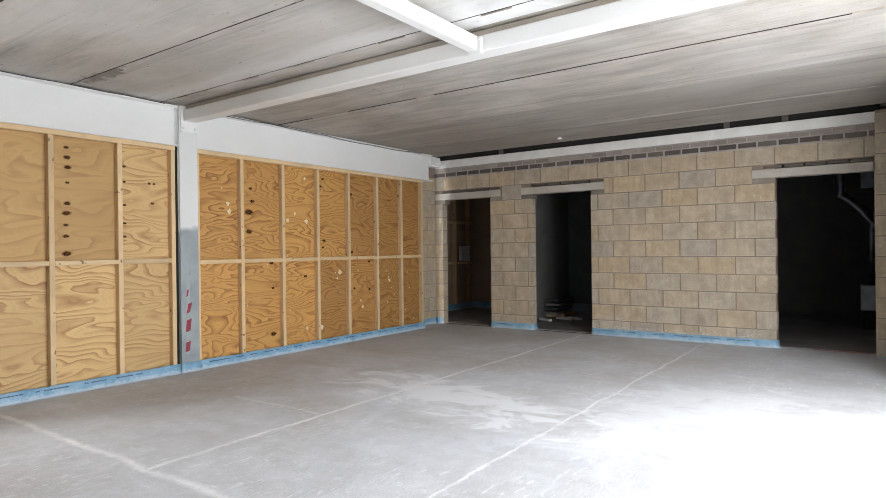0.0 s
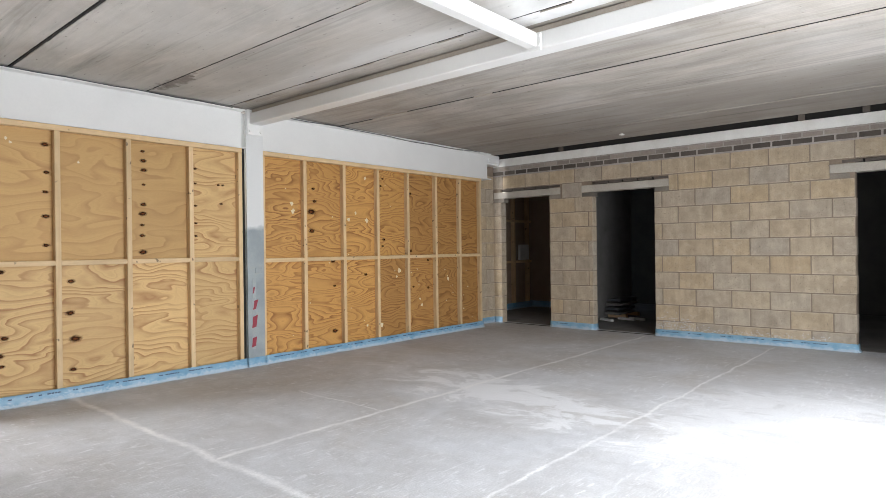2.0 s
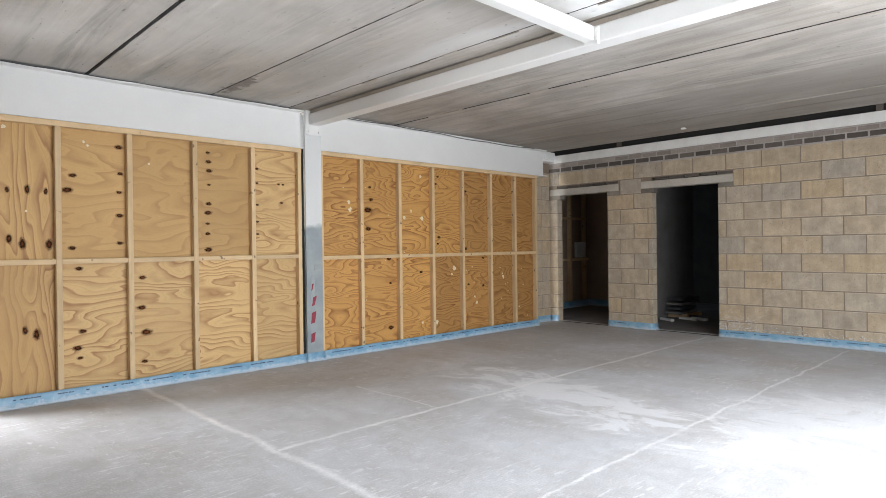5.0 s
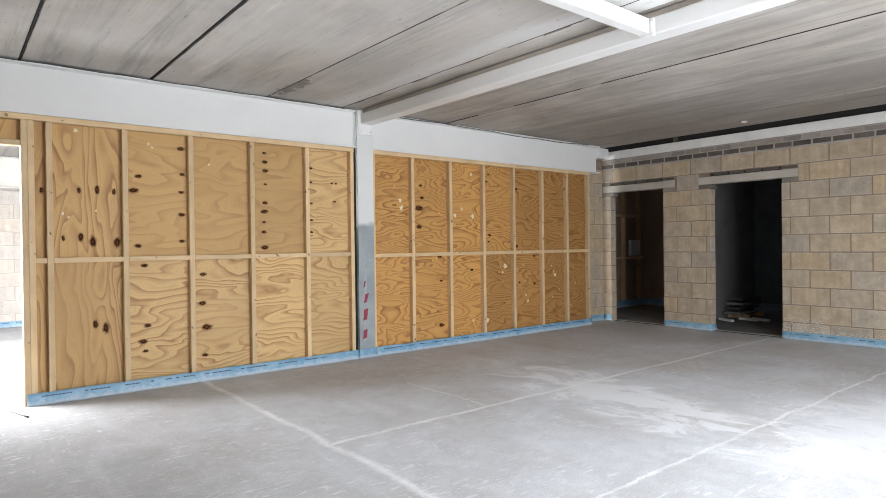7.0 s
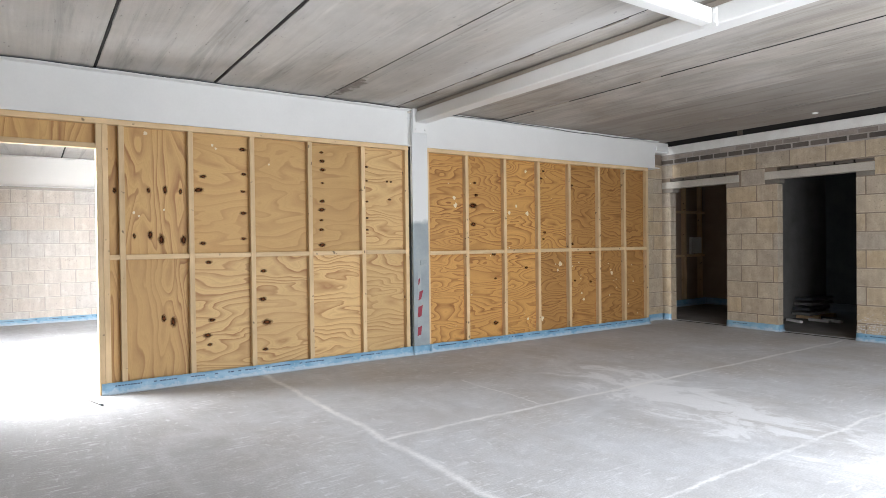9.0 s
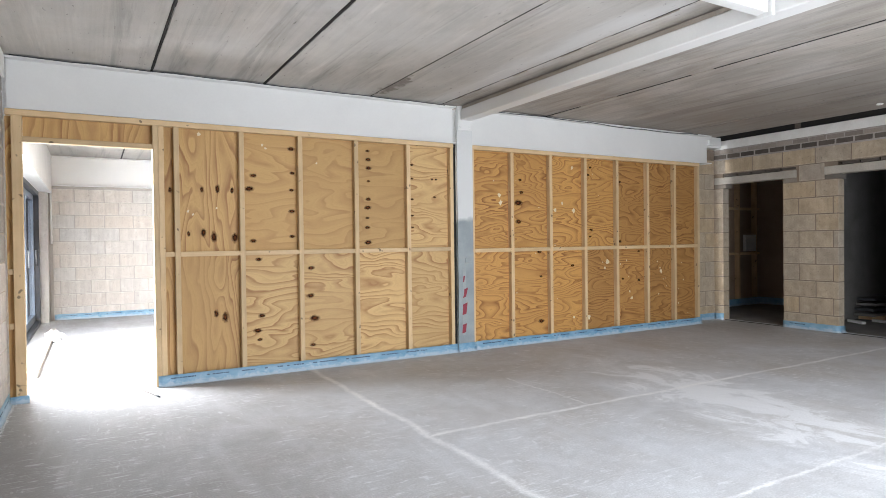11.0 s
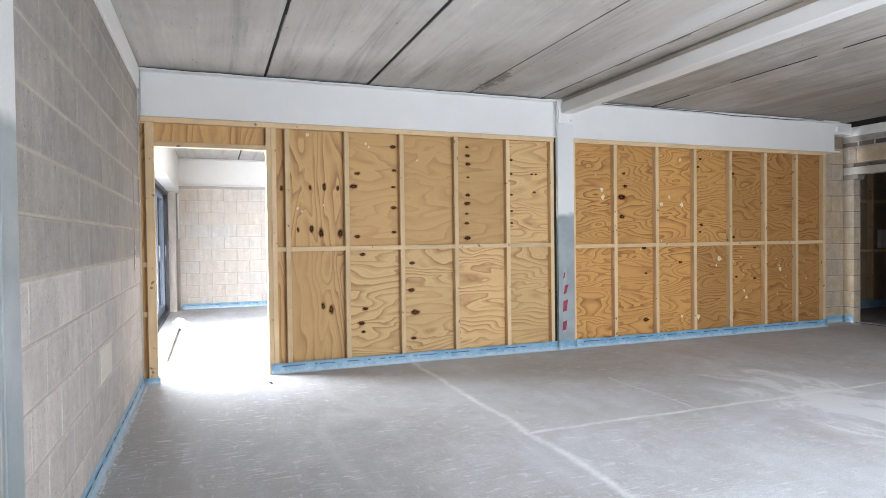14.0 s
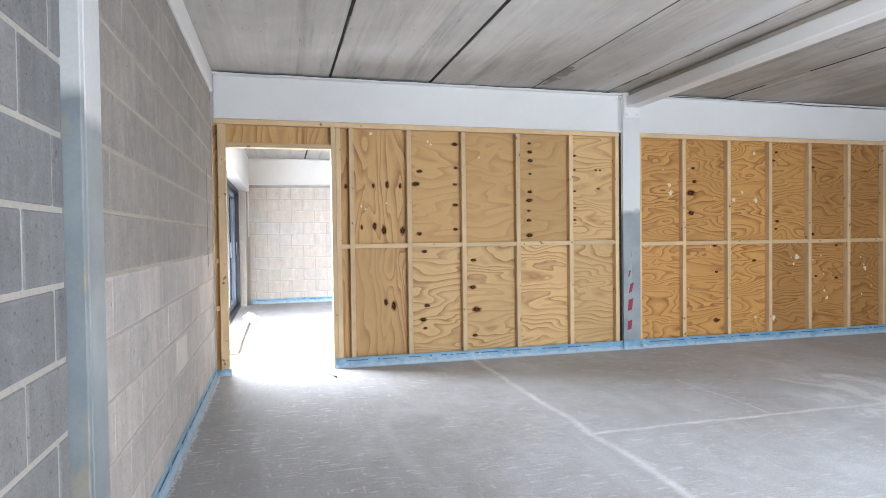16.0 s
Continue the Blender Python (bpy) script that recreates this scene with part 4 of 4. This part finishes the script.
for z in (0.0, 0.94, 1.775, CEIL - 0.05):
    part("rail", boxes((8.62, 11.04, 7.123, 7.207, z, z + 0.045), bevel=0.003), WOOD_X, frame_n)
sw = part("junction_box", boxes((10.52, 10.84, 7.06, 7.12, 1.005, 1.315), bevel=0.006), PLASTER)
tagged(sw, "small pale electrical box on the studs", "electrical box")

stack = tagged(empty("board_stack", (10.1, 4.8, 0)), "grey metal channels stacked on the dark floor", "stack")
for k in range(4):
    o = part("channel", boxes((9.95 + 0.03 * k, 10.6 + 0.05 * k, 4.66 + 0.02 * (k % 2), 4.93, 0.07 + 0.075 * k, 0.11 + 0.075 * k), bevel=0.004), DUCT if k % 2 else DIM)
    adopt(o, stack)
for x in (10.1, 10.6):
    adopt(part("bearer", boxes((x, x + 0.07, 4.60, 4.94, 0.0, 0.068), bevel=0.004), WOOD_X), stack)
for k, (x, y, a) in enumerate(((9.9, 4.50, 80), (10.0, 4.36, 70), (9.6, 4.72, 60))):
    o = part("offcut", boxes((-0.16, 0.16, -0.03, 0.03, 0.0, 0.04), bevel=0.004), PLASTER)
    o.matrix_world = pose(x, y, 0.001, 0, 0, a)
    tagged(o, "white board offcut lying on the dark floor", "offcut", "offcuts")

duct = part("duct_pipe", tube([(11.0, 0.12, 0.66), (11.0, 0.12, 1.45), (11.0, 0.125, 1.55), (11.0, 0.16, 1.66), (11.0, 0.25, 1.76), (11.0, 0.40, 1.90), (11.0, 0.49, 1.99), (11.0, 0.515, 2.10), (11.0, 0.52, 2.6), (11.0, 0.52, CEIL)], 0.072, 16), DUCT)
tagged(duct, "shiny spiral galvanised duct with two bends", "duct")
for z in (0.8, 1.0, 1.2, 1.4):
    part("seam_ring", tube([(11.0, 0.12, z), (11.0, 0.12, z + 0.012)], 0.076, 16), DUCT, duct)
unit = part("duct_box", boxes((10.85, 11.15, 0.02, 0.26, 0.28, 0.655), bevel=0.01), DUCT)
tagged(unit, "galvanised metal box under the duct", "duct box")
adopt(part("stand", boxes((10.88, 11.12, 0.05, 0.23, 0.0, 0.279), bevel=0.004), DARK), unit)
unit = part("wall_unit", boxes((10.85, 11.15, -0.05, 0.25, 2.06, 2.5), bevel=0.012), DUCT)
tagged(unit, "grey metal fan unit hung high in the plant room", "fan unit")
part("hanger", boxes((10.98, 11.02, 0.08, 0.12, 2.5, CEIL), bevel=0.002), DUCT, unit)
tagged(part("red_cable", tube([(8.50, 0.08 + 0.1 * k, 0.006 + 0.002 * (k % 2)) for k in range(7)], 0.004, 6), RED), "thin red cable along the doorway threshold", "cable")

# ---- blue damp-proof membrane turned up along the walls ----


def membrane(p0, p1, high=0.1, prints=True, seed=0, dust=0.5):
    """A strip along the foot of a wall, its face to the left of p0 to p1 seen from above, reversed."""
    rnd = random.Random(seed)
    a, b = Vector((*p0, 0)), Vector((*p1, 0))
    run = b - a
    n = max(2, int(run.length / 0.05))
    out = Vector((run.y, -run.x, 0)).normalized()
    bm = bmesh.new()
    rows = []
    for i in range(n + 1):
        q = a + run * (i / n)
        w = 0.004 * noise.noise(Vector((i * 0.31, seed, 0)))
        top = high + 0.007 * noise.noise(Vector((i * 0.17, seed, 5))) + rnd.uniform(-0.001, 0.001)
        rows.append([bm.verts.new(q + out * d + Vector((0, 0, z))) for d, z in ((0.001, top), (0.005 + w * 0.3, top - 0.002), (0.007 + w, top * 0.55), (0.010 + w, 0.018), (0.026 + 2 * w + rnd.uniform(-0.003, 0.006), 0.003), (0.001, 0.001))])
    for r0, r1 in zip(rows, rows[1:]):
        for k in range(5):
            bm.faces.new((r0[k], r0[k + 1], r1[k + 1], r1[k])).smooth = True
    bm.faces.new(rows[0])
    bm.faces.new(rows[-1][::-1])
    bmesh.ops.recalc_face_normals(bm, faces=bm.faces)
    strip = tagged(part("damp_proof_membrane", bm, DPC), "pale blue plastic damp-proof membrane turned up the wall", "membrane", "membrane strips")
    rotm = Matrix((( run.normalized().x, out.x, 0, 0), (run.normalized().y, out.y, 0, 0), (0, 0, 1, 0), (0, 0, 0, 1)))
    if prints and run.length > 0.4:
        bm = bmesh.new()
        u = 0.1
        while u < run.length - 0.35:
            for k in range(9):
                w = rnd.uniform(0.012, 0.032)
                if rnd.random() < 0.85:
                    box(bm, u, u + w, 0.0115, 0.0125, high * 0.66, high * 0.66 + 0.010)
                u += w + 0.006
            u += 0.09
        o = part("print", bm, INK, strip, "row of dark unreadable printing")
        o["kind"] = "stuff"
        o.matrix_local = Matrix.Translation(a) @ rotm
    bm = bmesh.new()
    for k in range(int(run.length * 120 * dust)):
        u, w = rnd.uniform(0, run.length), rnd.uniform(0.002, 0.007)
        q = 0.022 + abs(rnd.gauss(0, 0.012))
        box(bm, u, u + w, q, q + rnd.uniform(0.002, 0.007), 0.0005, rnd.uniform(0.002, 0.006))
    if len(bm.verts):
        o = part("dust", bm, DUST, strip, "white crumbs of screed along the edge")
        o.matrix_local = Matrix.Translation(a) @ rotm
        o["kind"] = "stuff"
    else:
        bm.free()


membrane((0.50, D - 0.001), (3.60, D - 0.001), 0.098, seed=1, dust=1.0)
membrane((3.60, D - 0.016), (3.83, D - 0.016), 0.098, seed=2)
membrane((3.83, D - 0.001), (7.80, D - 0.001), 0.098, seed=3, dust=0.8)
membrane((W_X, D - 0.002), (-0.45, D - 0.002), 0.06, False, seed=4)
membrane((W_X + 0.002, 2.36), (W_X + 0.002, D), 0.09, seed=5, dust=2.5)
membrane((W_X - 0.038, S_Y), (W_X - 0.038, 2.09), 0.09, seed=6, dust=2.0)
membrane((7.80, 6.188), (E_X, 6.188), 0.095, False, seed=7)
for k, (a, b) in enumerate(((6.188, 6.03), (5.10, 4.355), (3.41, 1.04))):
    membrane((E_X - 0.002, a), (E_X - 0.002, b), 0.095, k > 0, seed=8 + k, dust=0.3)
for k, y in enumerate((4.355, 1.04)):
    membrane((E_X - 0.012, y), (E_X + EW, y), 0.095, False, seed=12 + k)
membrane((8.218, 0.05), (8.218, S_Y), 0.02, False, seed=15)
membrane((-0.55, NY - 0.003), (4.0, NY - 0.003), 0.10, seed=16, dust=0.2)
membrane((8.62, 7.118), (11.04, 7.118), 0.13, False, seed=17, dust=0.0)
membrane((11.046, 7.2), (11.046, 5.06), 0.13, False, seed=18, dust=0.0)

# ---- small things ----
# plaster splashed on the foot of the block wall
bm = bmesh.new()
rnd = random.Random(5)
for k in range(620):
    y = rnd.choice((rnd.uniform(2.9, 3.4), rnd.uniform(1.3, 2.9)))
    z = 0.095 + abs(rnd.gauss(0, 0.03 + 0.06 * (y > 2.9)))
    w, h = rnd.uniform(0.003, 0.012), rnd.uniform(0.002, 0.007)
    box(bm, E_X - 0.0045, E_X + 0.002, y, y + w, z, z + h)
tagged(part("plaster_splash", bm, DUST), "white plaster splashed along the foot of the block wall", "splash", kind="stuff")
# crumb of plaster on the soffit
bm = bmesh.new()
bmesh.ops.create_icosphere(bm, subdivisions=2, radius=0.03)
for v in bm.verts:
    v.co = Vector((v.co.x * 0.8, v.co.y * 1.3, v.co.z * 0.5)) * (1 + 0.5 * noise.noise(v.co * 30)) + Vector((7.93, 3.64, CEIL - 0.012))
tagged(part("plaster_lump", bm, PLASTER), "small white lump of plaster on the ceiling", "plaster")
# loose black cable along the joint of ceiling and beam
pts = [(3.9 + 0.16 * k, D - 0.012, CEIL - 0.012 - 0.012 * abs(math.sin(k * 0.55)) - 0.02 * max(0, math.sin((k - 9) * 0.21))) for k in range(25)]
tagged(part("loose_cable", tube(pts, 0.005, 6), FRAME), "thin black cable sagging along the beam top", "cable")
pts = [(W_X + 0.05 + 0.2 * k, D - 0.01, CEIL - 0.008 - 0.003 * (k % 3)) for k in range(21)]
tagged(part("loose_cable", tube(pts, 0.004, 6), FRAME), "thin black cable tucked along the beam top", "cable")
# steel straps at the end of the west wall
strap = part("wall_strap", boxes((W_X - 0.001, W_X + 0.003, 5.50, 5.53, 1.03, 1.86), bevel=0.001), DIM)
tagged(strap, "dull perforated steel strap on the block wall", "strap")
for k in range(3):
    part("rivet", boxes((W_X + 0.0032, W_X + 0.006, 5.503, 5.527, 1.05 + 0.075 * k, 1.082 + 0.075 * k), bevel=0.001), ZINC, strap, "bright rivet")
# paler half block let into the west wall
o = part("half_block", boxes((W_X - 0.05, W_X + 0.004, 3.83, 4.21, 0.474, 0.668), bevel=0.003), BUFF)
o.parent = wall_w
# damp stains at the plank joint are kept in small scabs of old mortar
bm = bmesh.new()
rnd = random.Random(9)
for k in range(26):
    y = rnd.uniform(5.1, 5.85)
    r = rnd.uniform(0.012, 0.03)
    bmesh.ops.create_icosphere(bm, subdivisions=1, radius=r, matrix=Matrix.LocRotScale((2.58 + rnd.uniform(-0.02, 0.09) * (0.5 + 0.5 * math.sin(y * 9)), y, CEIL + 0.002), None, (1, 1.4, 0.22)))
tagged(part("mortar_scab", bm, SCAB), "dark mortar scabs along a ceiling joint", "mortar", kind="stuff")
# lumps of rubble by the glazed doors
for k, (x, y, r) in enumerate(((-0.42, 9.5, 0.07), (-0.48, 9.8, 0.09), (-0.36, 9.9, 0.05), (-0.45, 10.2, 0.06), (-0.30, 9.7, 0.035))):
    bm = bmesh.new()
    bmesh.ops.create_icosphere(bm, subdivisions=2, radius=r)
    for v in bm.verts:
        v.co *= 1 + 0.7 * noise.noise(v.co * 18 + Vector((k, 0, 0)))
        v.co.z = max(v.co.z * 0.8, -r * 0.5)
    o = part("rubble_lump", bm, PLASTER)
    o.location = (x, y, r * 0.5)
    tagged(o, "pale lump of plaster rubble on the floor", "rubble", "rubble by the glazed doors")
# paving outside, out to the horizon
tagged(part("ground", boxes((-300, 300, -300, 300, -0.35, -0.16)), GROUND), "grey paved ground outside the building", "ground", kind="structure")
# dark strips on the floor across the doorways
for a, b in ((5.10, 6.03), (3.41, 4.355)):
    tagged(part("threshold_gap", boxes((E_X + 0.01, E_X + 0.05, a, b, 0.0, 0.003)), DARK), "dark strip on the floor across the doorway", "threshold", kind="structure")

# ---- blocks and bricks of the walls ----
for row in PENDING:
    lay_blocks(*row)
